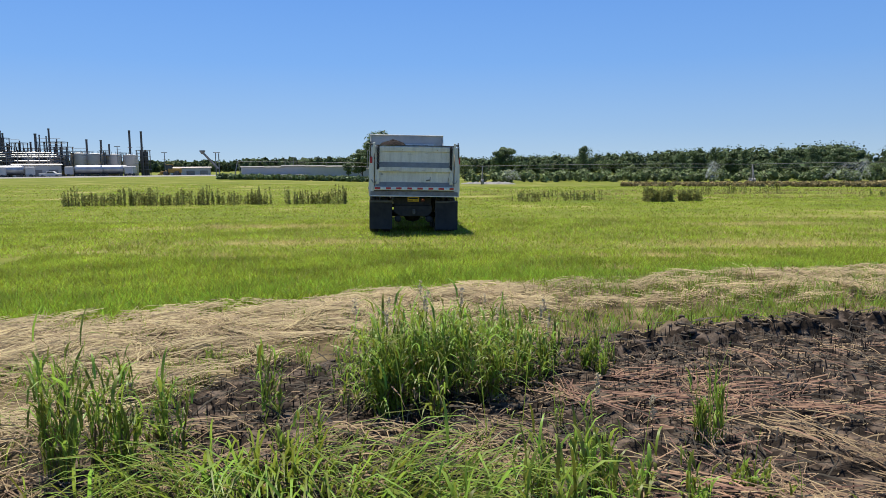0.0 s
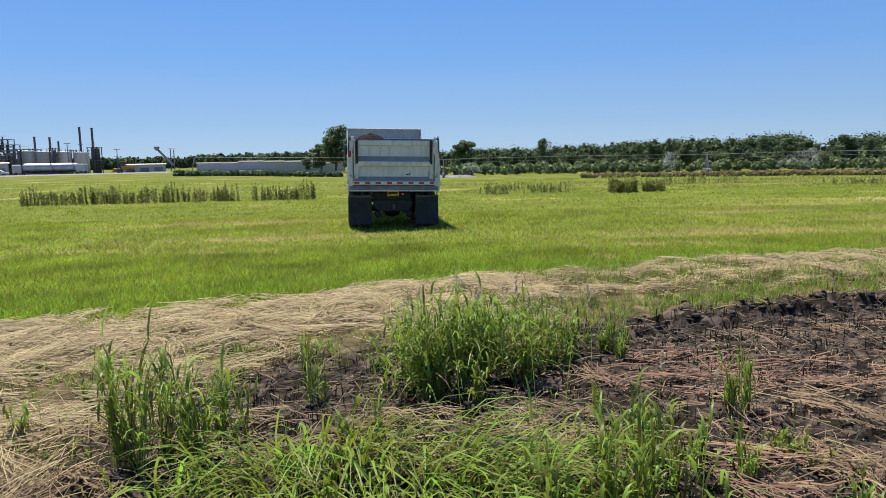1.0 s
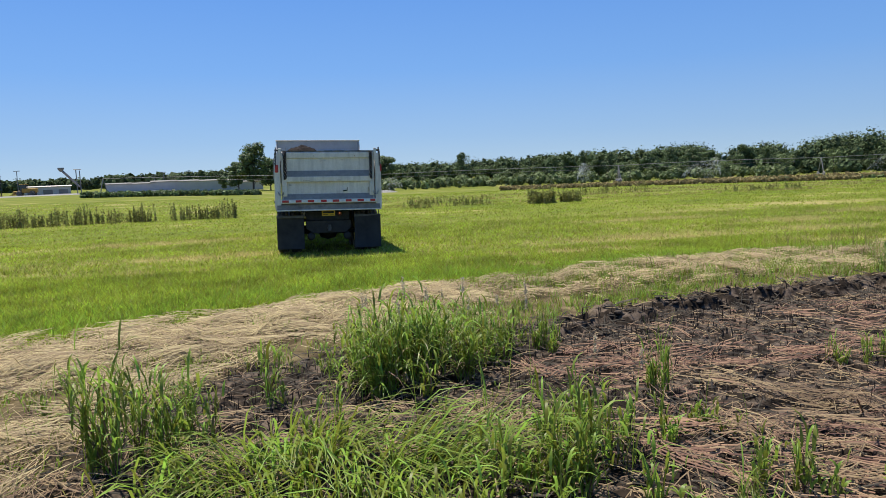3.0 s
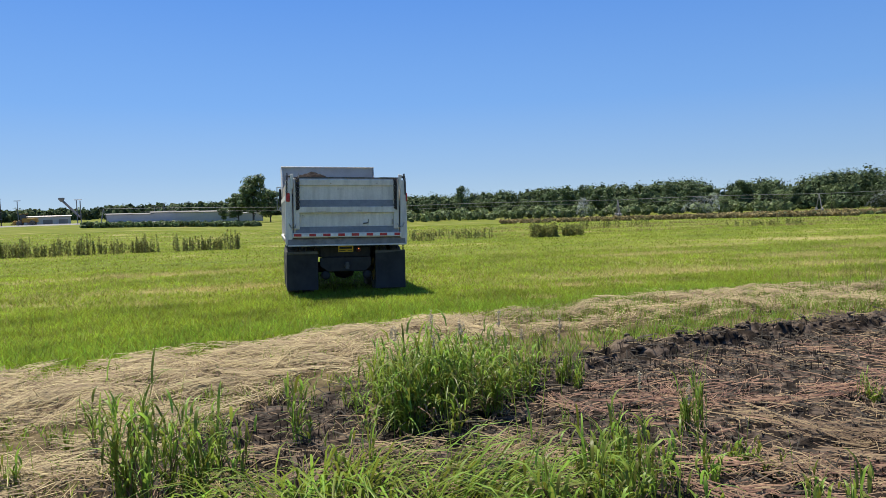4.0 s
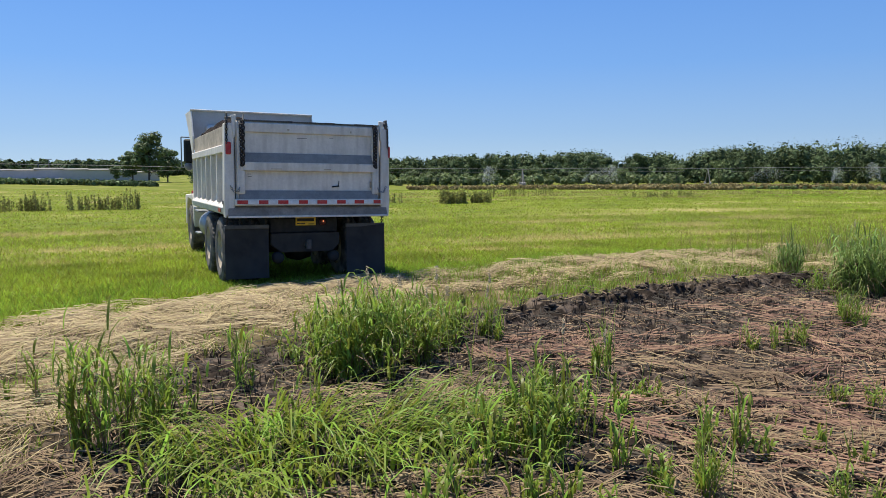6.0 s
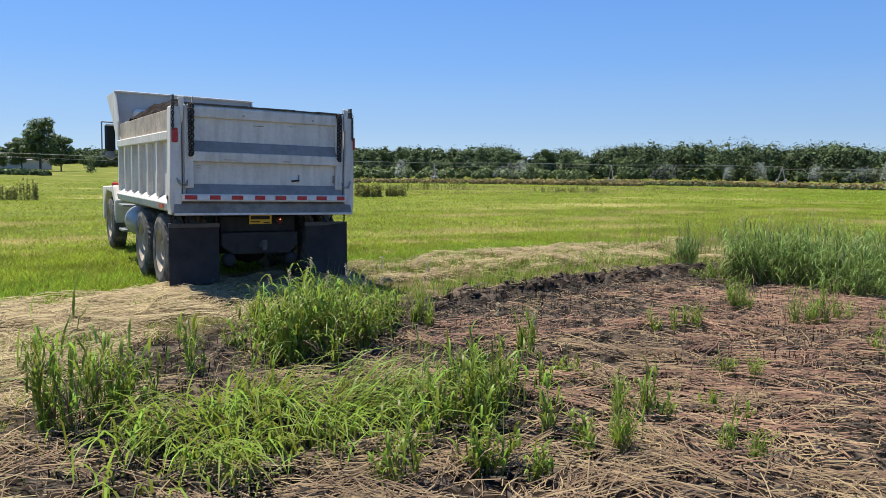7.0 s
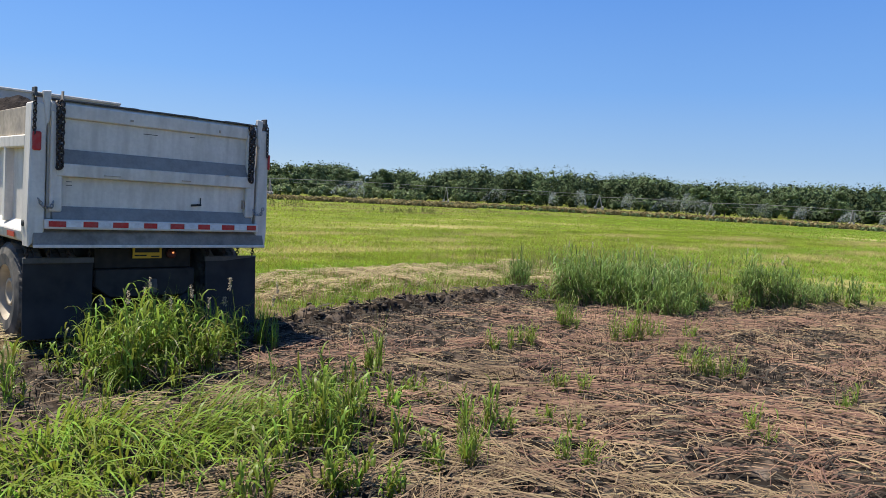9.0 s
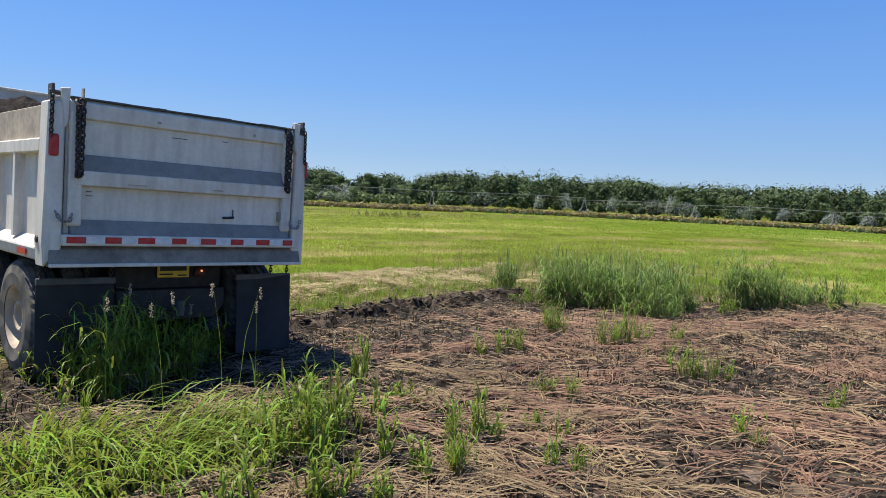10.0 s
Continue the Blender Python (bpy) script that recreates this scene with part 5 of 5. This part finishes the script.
def build_woods():
    right = lambda a: np.interp(a, [14, 20, 30, 36, 44, 50, 60, 90], [3.2, 3.6, 6.9, 11.0, 12.1, 12.0, 11.6, 10.8])
    far_wood("dense dark green woodland along the field's far edge", 15, 96, 205, 60, right, 440, 470, 0.28, 11)
    far_wood("distant dark green woodland", -2, 30, 330, 80, lambda a: np.interp(a, [-2, 8, 16, 30], [8.6, 9.8, 11.2, 14.5]), 260, 260, 0.5, 12)
    far_wood("low distant dark green woodland", -30, 2, 520, 120, lambda a: np.interp(a, [-30, -19, -12, -6, 2], [7.5, 8.5, 11.5, 12, 11]), 340, 90, 1.2, 13)
    far_wood("pale scrub along the field's far edge", 2, 36, 165, 30, lambda a: 1.6 + 1.5 * np.abs(np.sin(a * 2.1)), 280, 90, 0.26, 14, LEAF_LIGHT)
    far_wood("dark green brush before the pale walls", -17.5, -5, 150, 8, lambda a: 1.25 + 0 * a, 190, 50, 0.2, 15, LEAF)
    far_wood("dark undergrowth along the wood", 26, 96, 193, 10, lambda a: 4.2 + 1.2 * np.sin(a * 1.7), 300, 110, 0.34, 16)
    far_wood("tan and rust-brown reed bank at the field's edge", 14, 96, 128, 7, lambda a: np.interp(a, [20, 40], [0.45, 0.95]), 1500, 40, 0.15, 17, BANK)
    far_wood("tan reed bank at the field's edge", 14, 40, 100, 5, lambda a: 0.6 + 0 * a, 260, 40, 0.12, 18, BANK)
    far_wood("green reeds before the bank", 30, 96, 122, 4, lambda a: 0.6 + 0 * a, 320, 30, 0.12, 19, LEAF_LIGHT)


build_trees()
build_woods()


def irrigation(az0, az1, r0, r1, towers, height=3.7):
    """A long sprinkler pipe on wheeled towers with its bracing rods."""
    ends = [polar(az0, r0), polar(az1, r1)]
    ob = tagged(new("irrigation_boom"), "long galvanised irrigation boom on wheeled towers", "irrigation boom")
    pts = [ends[0].lerp(ends[1], k / towers) for k in range(towers + 1)]
    for p in pts:
        p.z = float(fall(np.array([p.x]), np.array([p.y]))[0])
    for a, b in zip(pts, pts[1:]):
        up = Vector((0, 0, height))
        rows = []
        n = 8
        arch = [a.lerp(b, k / n) + up + Vector((0, 0, 0.2 * math.sin(math.pi * k / n))) for k in range(n + 1)]
        for p, q in zip(arch, arch[1:]):
            part("pipe", rods((p, q, 0.05), seg=6), PLANTSTEEL, ob)
        bm = bmesh.new()
        for k in range(1, n):
            low = arch[k] - Vector((0, 0, 0.7))
            rod(bm, arch[k], low, 0.02, seg=4)
            if k < n - 1:
                rod(bm, low, arch[k + 1] - Vector((0, 0, 0.7)), 0.018, seg=4)
        part("truss", bm, PLANTSTEEL, ob)
    for p in pts:
        side = (ends[1] - ends[0]).normalized().cross(Vector((0, 0, 1)))
        top = p + Vector((0, 0, height))
        feet = (p + side * 1.7 + Vector((0, 0, 0.55)), p - side * 1.7 + Vector((0, 0, 0.55)))
        tower = part("tower", rods((top, feet[0], 0.09), (top, feet[1], 0.09), (*feet, 0.06), seg=6), PLANTSTEEL, ob, "steel A-frame tower")
        for f in feet:
            part("wheel", lathe([(0.12, -0.12), (0.5, -0.14), (0.55, 0), (0.5, 0.14), (0.12, 0.12)], 14, "X"), PLANTSTEEL, tower).matrix_basis = Matrix.Translation(f) @ pose(0, 0, 0, 0, 0, math.degrees(math.atan2(side.y, side.x)) + 90)
    return ob


irrigation(-16.0, 23.5, 158, 150, 2)
irrigation(23.5, 50, 150, 172, 2)
irrigation(50, 78, 172, 150, 3, 3.2)


def spray(az, r, h, w, n, lean, seed):
    """A jet of water drops thrown up in a fan that falls back as mist."""
    rng = np.random.RandomState(seed)
    n = int(n * 4.5)
    f = rng.rand(n) ** 0.8
    x = w * f * lean + rng.normal(0, 1, n) * (0.08 + 0.5 * f)
    z = 0.5 + h * (0.25 + 3.0 * f * (1 - 0.75 * f)) / 1.25 * rng.rand(n) ** (0.25 + 0.5 * f)
    at = np.stack([x, rng.normal(0, 0.3, n), z], 1)
    ob = new("water_spray", leaves_mesh("water_spray", at, rng.uniform(0.010, 0.024, n), MIST, rng))
    p = polar(az, r)
    ob.matrix_basis = Matrix.Translation(p) @ pose(0, 0, 0, 0, 0, -az)
    tagged(ob, "white fan of sprinkler water drops", "water spray", group="sprinklers along the boom")
    return ob, p, -az


sprays = [spray(az, r, h, w, n, lean, 40 + k) for k, (az, r, h, w, n, lean) in enumerate((
    (6.3, 150, 2.6, 4.5, 500, -0.7), (20.3, 150, 4.0, 3.6, 1100, 0.6), (28.2, 150, 3.4, 6.0, 900, 1.0), (31.0, 150, 4.2, 3.0, 700, -0.6), (40.5, 158, 3.5, 6.0, 700, 1.0), (46.0, 165, 3.4, 3.0, 700, 0.5), (49.0, 168, 4.4, 4.0, 1000, -0.6), (51.7, 168, 4.0, 3.4, 900, 0.7),
    (54.0, 166, 3.6, 6.0, 900, 1.0), (56.2, 165, 4.6, 3.0, 900, 0.6), (58.8, 163, 3.4, 5.5, 900, -0.9), (61.2, 160, 3.2, 4.5, 800, 0.8), (64.1, 158, 3.0, 4.0, 800, 0.6), (67.0, 156, 2.4, 5.5, 900, 0.6), (69.5, 155, 2.4, 4.0, 600, 0.6)))]


# ---- processing plant ----
def plant_at(px, r=262.0):
    """The place of a plant part from its bearing, counted in steps of the first view."""
    return polar(math.degrees(math.atan((px - 784) / 1254)), r)


STEP = 262.0 / 1254 * 0.9  # metres across one step at the plant


def high(y):
    """Height over the ground at the plant."""
    return max(0.3, (312.5 - y) * STEP)


def storage_tank(px0, px1, y_top, r=262.0):
    c = plant_at((px0 + px1) / 2, r)
    rad, h = (px1 - px0) / 2 * STEP, high(y_top)
    ob = tagged(new("storage_tank"), "pale grey cylindrical storage tank at the plant", "storage tank", group="tanks of the plant")
    ob.location = c
    part("shell", lathe([(rad, 0), (rad, h * 0.93), (rad * 0.98, h * 0.95)], 32), CONCRETE, ob, "", True)
    part("roof", lathe([(rad * 1.02, h * 0.94), (rad * 1.02, h * 0.955), (rad * 0.1, h)], 32), SHEET, ob)
    part("rim_rail", rods(*[((rad * math.cos(a), rad * math.sin(a), h * 0.95), (rad * math.cos(a), rad * math.sin(a), h * 0.95 + 1.0), 0.05) for a in np.linspace(0, 6.0, 12)], seg=4), PLANTSTEEL, ob)
    part("stair", boxes(*[(rad * 0.95 - 0.3, rad * 0.95 + 0.3, -rad * 0.35 - 0.5, -rad * 0.35 + 0.5, k * h / 9, k * h / 9 + 0.12) for k in range(9)], bevel=0), SHEET, ob)
    return ob


def chimney(px, y_top, w, r=264.0, y_base=312.0, material=DARKSTACK):
    c = plant_at(px, r)
    h, rad = high(y_top), w / 2 * STEP
    ob = tagged(new("chimney_stack"), "slim dark steel chimney stack at the plant", "chimney", group="stacks of the plant")
    ob.location = c
    part("flue", lathe([(rad * 1.3, 0), (rad * 1.05, h * 0.4), (rad, h * 0.97), (rad * 1.15, h * 0.975), (rad * 1.15, h)], 14), material, ob)
    part("platform", lathe([(rad * 2.0, h * 0.62), (rad * 2.0, h * 0.63), (rad, h * 0.64)], 12), PLANTSTEEL, ob)
    return ob


def steel_frame(px0, px1, y_top, bays, floors, seed, r=268.0):
    rng = np.random.RandomState(seed)
    c = plant_at((px0 + px1) / 2, r)
    w, h = (px1 - px0) * STEP, high(y_top)
    ob = tagged(new("process_tower"), "dark open steel process structure with vessels and pipes", "process tower", group="structures of the plant")
    ob.location = c
    for i in range(bays + 1):
        x = (i / bays - 0.5) * w
        part("column", rods(((x, -2, 0), (x, -2, h), 0.16), ((x, 2, 0), (x, 2, h), 0.16), seg=4), DARKSTACK, ob)
    for j in range(1, floors + 1):
        z = h * j / floors
        part("deck", boxes((-w / 2 - 0.3, w / 2 + 0.3, -2.2, 2.2, z - 0.15, z), bevel=0), PLANTSTEEL, ob)
        part("railing", rods(((-w / 2, -2.2, z + 1), (w / 2, -2.2, z + 1), 0.05), seg=4), PLANTSTEEL, ob)
    for i in range(bays):
        x = ((i + 0.5) / bays - 0.5) * w
        z0 = rng.uniform(0, 0.5) * h
        rv = w / bays * rng.uniform(0.18, 0.34)
        part("vessel", lathe([(rv * 0.5, z0), (rv, z0 + rv * 0.5), (rv, z0 + h * 0.45), (rv * 0.4, z0 + h * 0.52)], 14), DARKSTACK if i % 2 else PLANTSTEEL, ob).location = (x, 0, 0)
        part("brace", rods(((x - w / bays / 2, -2.1, z0), (x + w / bays / 2, -2.1, z0 + h / floors), 0.07), seg=4), DARKSTACK, ob)
    return ob


def build_plant():
    for a, b, y in ((133, 160, 271), (162, 190, 272), (195, 220, 273), (225, 250, 274), (93, 122, 276)):
        storage_tank(a, b, y)
    storage_tank(40, 94, 268, 272)
    storage_tank(12, 36, 266, 272)
    for px, y, w in ((97, 230, 3), (73, 239, 4), (80, 241, 2), (92, 243, 2), (162, 248, 3.4), (187, 249, 3.4), (201, 256, 3), (237.5, 231.5, 3.6), (258, 233, 3.6), (11, 235, 4), (16, 239, 3)):
        chimney(px, y, w)
    steel_frame(83, 123, 252, 4, 5, 1)
    steel_frame(29, 52, 254, 3, 4, 2)
    steel_frame(2, 20, 246, 2, 5, 3)
    steel_frame(252, 268, 266, 2, 4, 4)
    steel_frame(-30, -4, 250, 3, 5, 5)
    for k, (p0, p1, y) in enumerate(((52, 72, 262), (100, 131, 262), (123, 134, 268), (20, 32, 262), (140, 166, 268), (190, 196, 268), (220, 226, 270))):
        steel_frame(p0, p1, y, 3 if p1 - p0 > 12 else 1, 5, 10 + k, 259.0 if k % 2 else 274.0)
    for px, y, w in ((45, 250, 2), (110, 247, 2), (118, 251, 2.5), (64, 252, 3), (264, 268, 9), (6, 250, 6), (24, 256, 3)):
        chimney(px, y, w, 270)
    # pipe rack
    a, b = plant_at(-20, 256), plant_at(132, 256)
    rack = tagged(new("pipe_rack"), "grey pipe rack before the tanks", "pipe rack")
    for k, z in enumerate((6.2, 6.8, 5.0, 7.6)):
        part("pipe", rods((a + Vector((0, 0.4 * k, z)), b + Vector((0, 0.4 * k, z)), 0.16), seg=6), GALV, rack)
    for k in range(9):
        p = a.lerp(b, k / 8)
        part("post", rods((p, p + Vector((0, 0, 7.6)), 0.14), seg=4), PLANTSTEEL, rack)
    # sheds and walls
    def shed(label, px0, px1, y_top, r, depth, material=SHEET, doors=2):
        c = plant_at((px0 + px1) / 2, r)
        k = r / 1254 * 0.92
        w, h = (px1 - px0) * k, (312.5 - y_top) * k
        ob = tagged(new("shed"), label, "industrial building", group="low buildings of the plant")
        ob.matrix_basis = Matrix.Translation(c) @ pose(0, 0, 0, 0, 0, -math.degrees(math.atan2(c.x, c.y)))
        part("wall", boxes((-w / 2, w / 2, 0, depth, 0, h * 0.9), bevel=0.05), material, ob)
        part("roof", prism([(-0.4, h * 0.9), (depth / 2, h), (depth + 0.4, h * 0.9)], 0, -w / 2 - 0.4, w / 2 + 0.4, 0), CONCRETE if doors else GRAVEL, ob)
        for d in range(doors):
            x = (d + 0.5) / doors * w - w / 2
            part("door", boxes((x - 1.3, x + 1.3, -0.06, 0.02, 0, h * 0.55), bevel=0.02), PLANTSTEEL, ob)
        return ob
    shed("pale low metal shed at the plant", 37, 108, 290, 250, 8, SHEET, 3)
    shed("long low white metal building", 307, 376, 297, 255, 14, SHEET, 3)
    for k in range(7):
        p0 = 432 + k * 36
        shed("long low pale wall with a grey cap", p0 - 1.7, p0 + 37.7, 292 if 1 < k < 6 else 295, 240, 4, SHEET, 0)
    # tank trucks and a pickup
    def road_tanker(px, r, length, material, flip=1):
        c = plant_at(px, r)
        ob = tagged(new("tanker_truck"), "parked road tanker with a shiny silver tank", "tanker truck", group="vehicles at the plant")
        ob.matrix_basis = Matrix.Translation(c) @ pose(0, 0, 0, 0, 0, 25)
        part("tank", lathe([(0.4, 0), (1.15, 0.3), (1.25, 1.0), (1.25, length - 1), (1.15, length - 0.3), (0.4, length)], 20, "X"), material, ob, "", True).location = (-length / 2, 0, 2.3)
        part("frame", boxes((-length / 2, length / 2, -0.5, 0.5, 0.8, 1.1), bevel=0.02), FRAME, ob)
        part("cab", boxes((flip * (length / 2 + 1.4) - 1.2, flip * (length / 2 + 1.4) + 1.2, -1.2, 1.2, 0.7, 3.2), bevel=0.2), SHEET, ob)
        for x in (-length / 2 + 0.8, -length / 2 + 2.1, length / 2 - 0.8, flip * (length / 2 + 1.6)):
            part("wheel", lathe([(0.2, -1.2), (0.5, -1.2), (0.5, 1.2), (0.2, 1.2)], 14, "X"), TYRE, ob).matrix_basis = pose(x, 0, 0.5, 0, 0, 90)
    road_tanker(163, 246, 8, ALU, -1)
    road_tanker(203, 247, 7, ALU)
    road_tanker(205, 256, 9, SHEET)
    road_tanker(12, 244, 11, ALU)
    road_tanker(-40, 244, 11, ALU)
    c = plant_at(95, 240)
    pick = tagged(new("pickup_truck"), "parked white pickup truck", "pickup truck", group="vehicles at the plant")
    pick.matrix_basis = Matrix.Translation(c) @ pose(0, 0, 0, 0, 0, 12)
    part("body", prism([(-2.9, 0.5), (2.8, 0.5), (2.9, 1.1), (1.6, 1.25), (0.9, 1.85), (-0.7, 1.85), (-1.0, 1.2), (-2.9, 1.2)], 1, -0.95, 0.95, 0.06), SHEET, pick)
    part("window", prism([(-0.6, 1.3), (1.3, 1.3), (0.8, 1.75), (-0.55, 1.75)], 1, -0.97, 0.97, 0), GLASS, pick)
    for x in (-1.9, 1.9):
        part("wheel", lathe([(0.15, -0.98), (0.38, -0.98), (0.38, 0.98), (0.15, 0.98)], 14, "X"), TYRE, pick).matrix_basis = pose(x, 0, 0.38, 0, 0, 90)
    # yellow wheel loader
    c = plant_at(306, 240)
    ld = tagged(new("wheel_loader"), "yellow wheel loader parked by the gravel", "wheel loader", group="vehicles at the plant")
    ld.matrix_basis = Matrix.Translation(c) @ pose(0, 0, 0, 0, 0, 8)
    part("body", boxes((-0.5, 3.4, -1.1, 1.1, 1.0, 2.3), bevel=0.15), LOADER, ld)
    part("cab", boxes((-1.0, 0.7, -0.9, 0.9, 1.6, 3.4), bevel=0.1), GLASS, ld)
    part("cab_roof", boxes((-1.1, 0.8, -1.0, 1.0, 3.4, 3.55), bevel=0.04), LOADER, ld)
    part("bucket", prism([(-3.6, 0.4), (-2.4, 0.4), (-2.2, 1.5), (-2.6, 1.6), (-2.9, 0.8), (-3.6, 0.5)], 1, -1.4, 1.4, 0.03), LOADER, ld)
    part("lift_arm", rods(((-0.6, -0.7, 1.8), (-2.5, -0.7, 1.0), 0.14), ((-0.6, 0.7, 1.8), (-2.5, 0.7, 1.0), 0.14)), LOADER, ld)
    for x in (-1.2, 2.2):
        for s in (-1, 1):
            part("wheel", lathe([(0.25, -0.28), (0.7, -0.28), (0.8, 0), (0.7, 0.28), (0.25, 0.28)], 18, "X"), TYRE, ld).matrix_basis = pose(x, s * 1.15, 0.8, 0, 0, 90)
    # conveyor and poles
    c = plant_at(376, 238)
    cv = tagged(new("conveyor"), "raised slanting conveyor on a steel post", "conveyor")
    cv.location = c
    part("belt_arm", rods(((-2.2, 0, 7.4), (2.6, 0, 2.2), 0.35), seg=4), PLANTSTEEL, cv)
    part("post", rods(((1.9, 0, 0), (1.9, 0, 7.2), 0.14), ((2.9, 0, 0), (2.9, 0, 7.0), 0.14), ((1.2, 0, 7.3), (3.4, 0, 7.3), 0.1), seg=6), PLANTSTEEL, cv)
    part("hopper", lathe([(0.3, 6.8), (0.9, 7.6), (0.9, 8.0), (0.2, 8.0)], 10), PLANTSTEEL, cv).location = (-2.2, 0, 0)
    for px, top in ((297, 272), (215, 262), (523, 279), (508, 284)):
        c = plant_at(px, 250)
        pl = tagged(new("light_pole"), "thin grey yard light pole", "light pole", group="light poles of the plant")
        pl.location = c
        h = high(top)
        part("pole", rods(((0, 0, 0), (0, 0, h), 0.11), seg=6), PLANTSTEEL, pl)
        part("lamp_head", boxes((-0.9, -0.2, -0.2, 0.2, h - 0.15, h + 0.05), (0.2, 0.9, -0.2, 0.2, h - 0.15, h + 0.05), bevel=0.02), PLANTSTEEL, pl)
    # pale gravel yard and heap
    for az, r, w, d, h in ((-26, 236, 62, 12, 0.35), (3.6, 150, 6, 2.5, 0.6)):
        bm = bmesh.new()
        bmesh.ops.create_grid(bm, x_segments=40, y_segments=10, size=1)
        for v in bm.verts:
            e = max(0.0, 1 - max(abs(v.co.x), abs(v.co.y)) ** 4)
            v.co = (v.co.x * w, v.co.y * d, h * e * (0.7 + 0.5 * noise.noise((v.co.x * 9, v.co.y * 5, az))) - 0.03)
        ob = part("gravel_heap", bm, GRAVEL)
        ob.matrix_basis = Matrix.Translation(polar(az, r)) @ pose(0, 0, 0, 0, 0, -az)
        tagged(ob, "low bank of pale grey gravel", "gravel", kind="stuff")


build_plant()


# ---- what moves ----
def motions():
    rows, spin, gone, last = [], [], 0.0, None
    for k in range(51):
        t = k * 0.2
        x, y, turn, lean, lift = truck_row(t)
        if last is not None:
            gone += math.hypot(x - last[0], y - last[1])
        last = (x, y)
        spin.append((t, math.degrees(gone / 0.52)))
    for t, x, y, turn, lean, lift in TRUCK:
        slope = math.degrees(0.0097)
        rows.append((t, pose(x, y, lift - 0.00966 * (y - 6) + 0.01, 0, 0, turn) @ pose(0, 0, 0, -slope, lean, 0)))
    walk(truck, rows)
    for wheel, x, y in truck_wheels:
        walk(wheel, [(t, pose(x, y, 0.52, a, 0, 0)) for t, a in spin])
    for k, (ob, p, turn) in enumerate(sprays):  # the jets swing slowly to and fro
        walk(ob, [(t, Matrix.Translation(p) @ pose(0, 0, 0, 0, 0, turn + 9 * math.sin(t * 0.9 + k * 1.7))) for t in np.arange(0, 10.01, 1.0).tolist()])


motions()
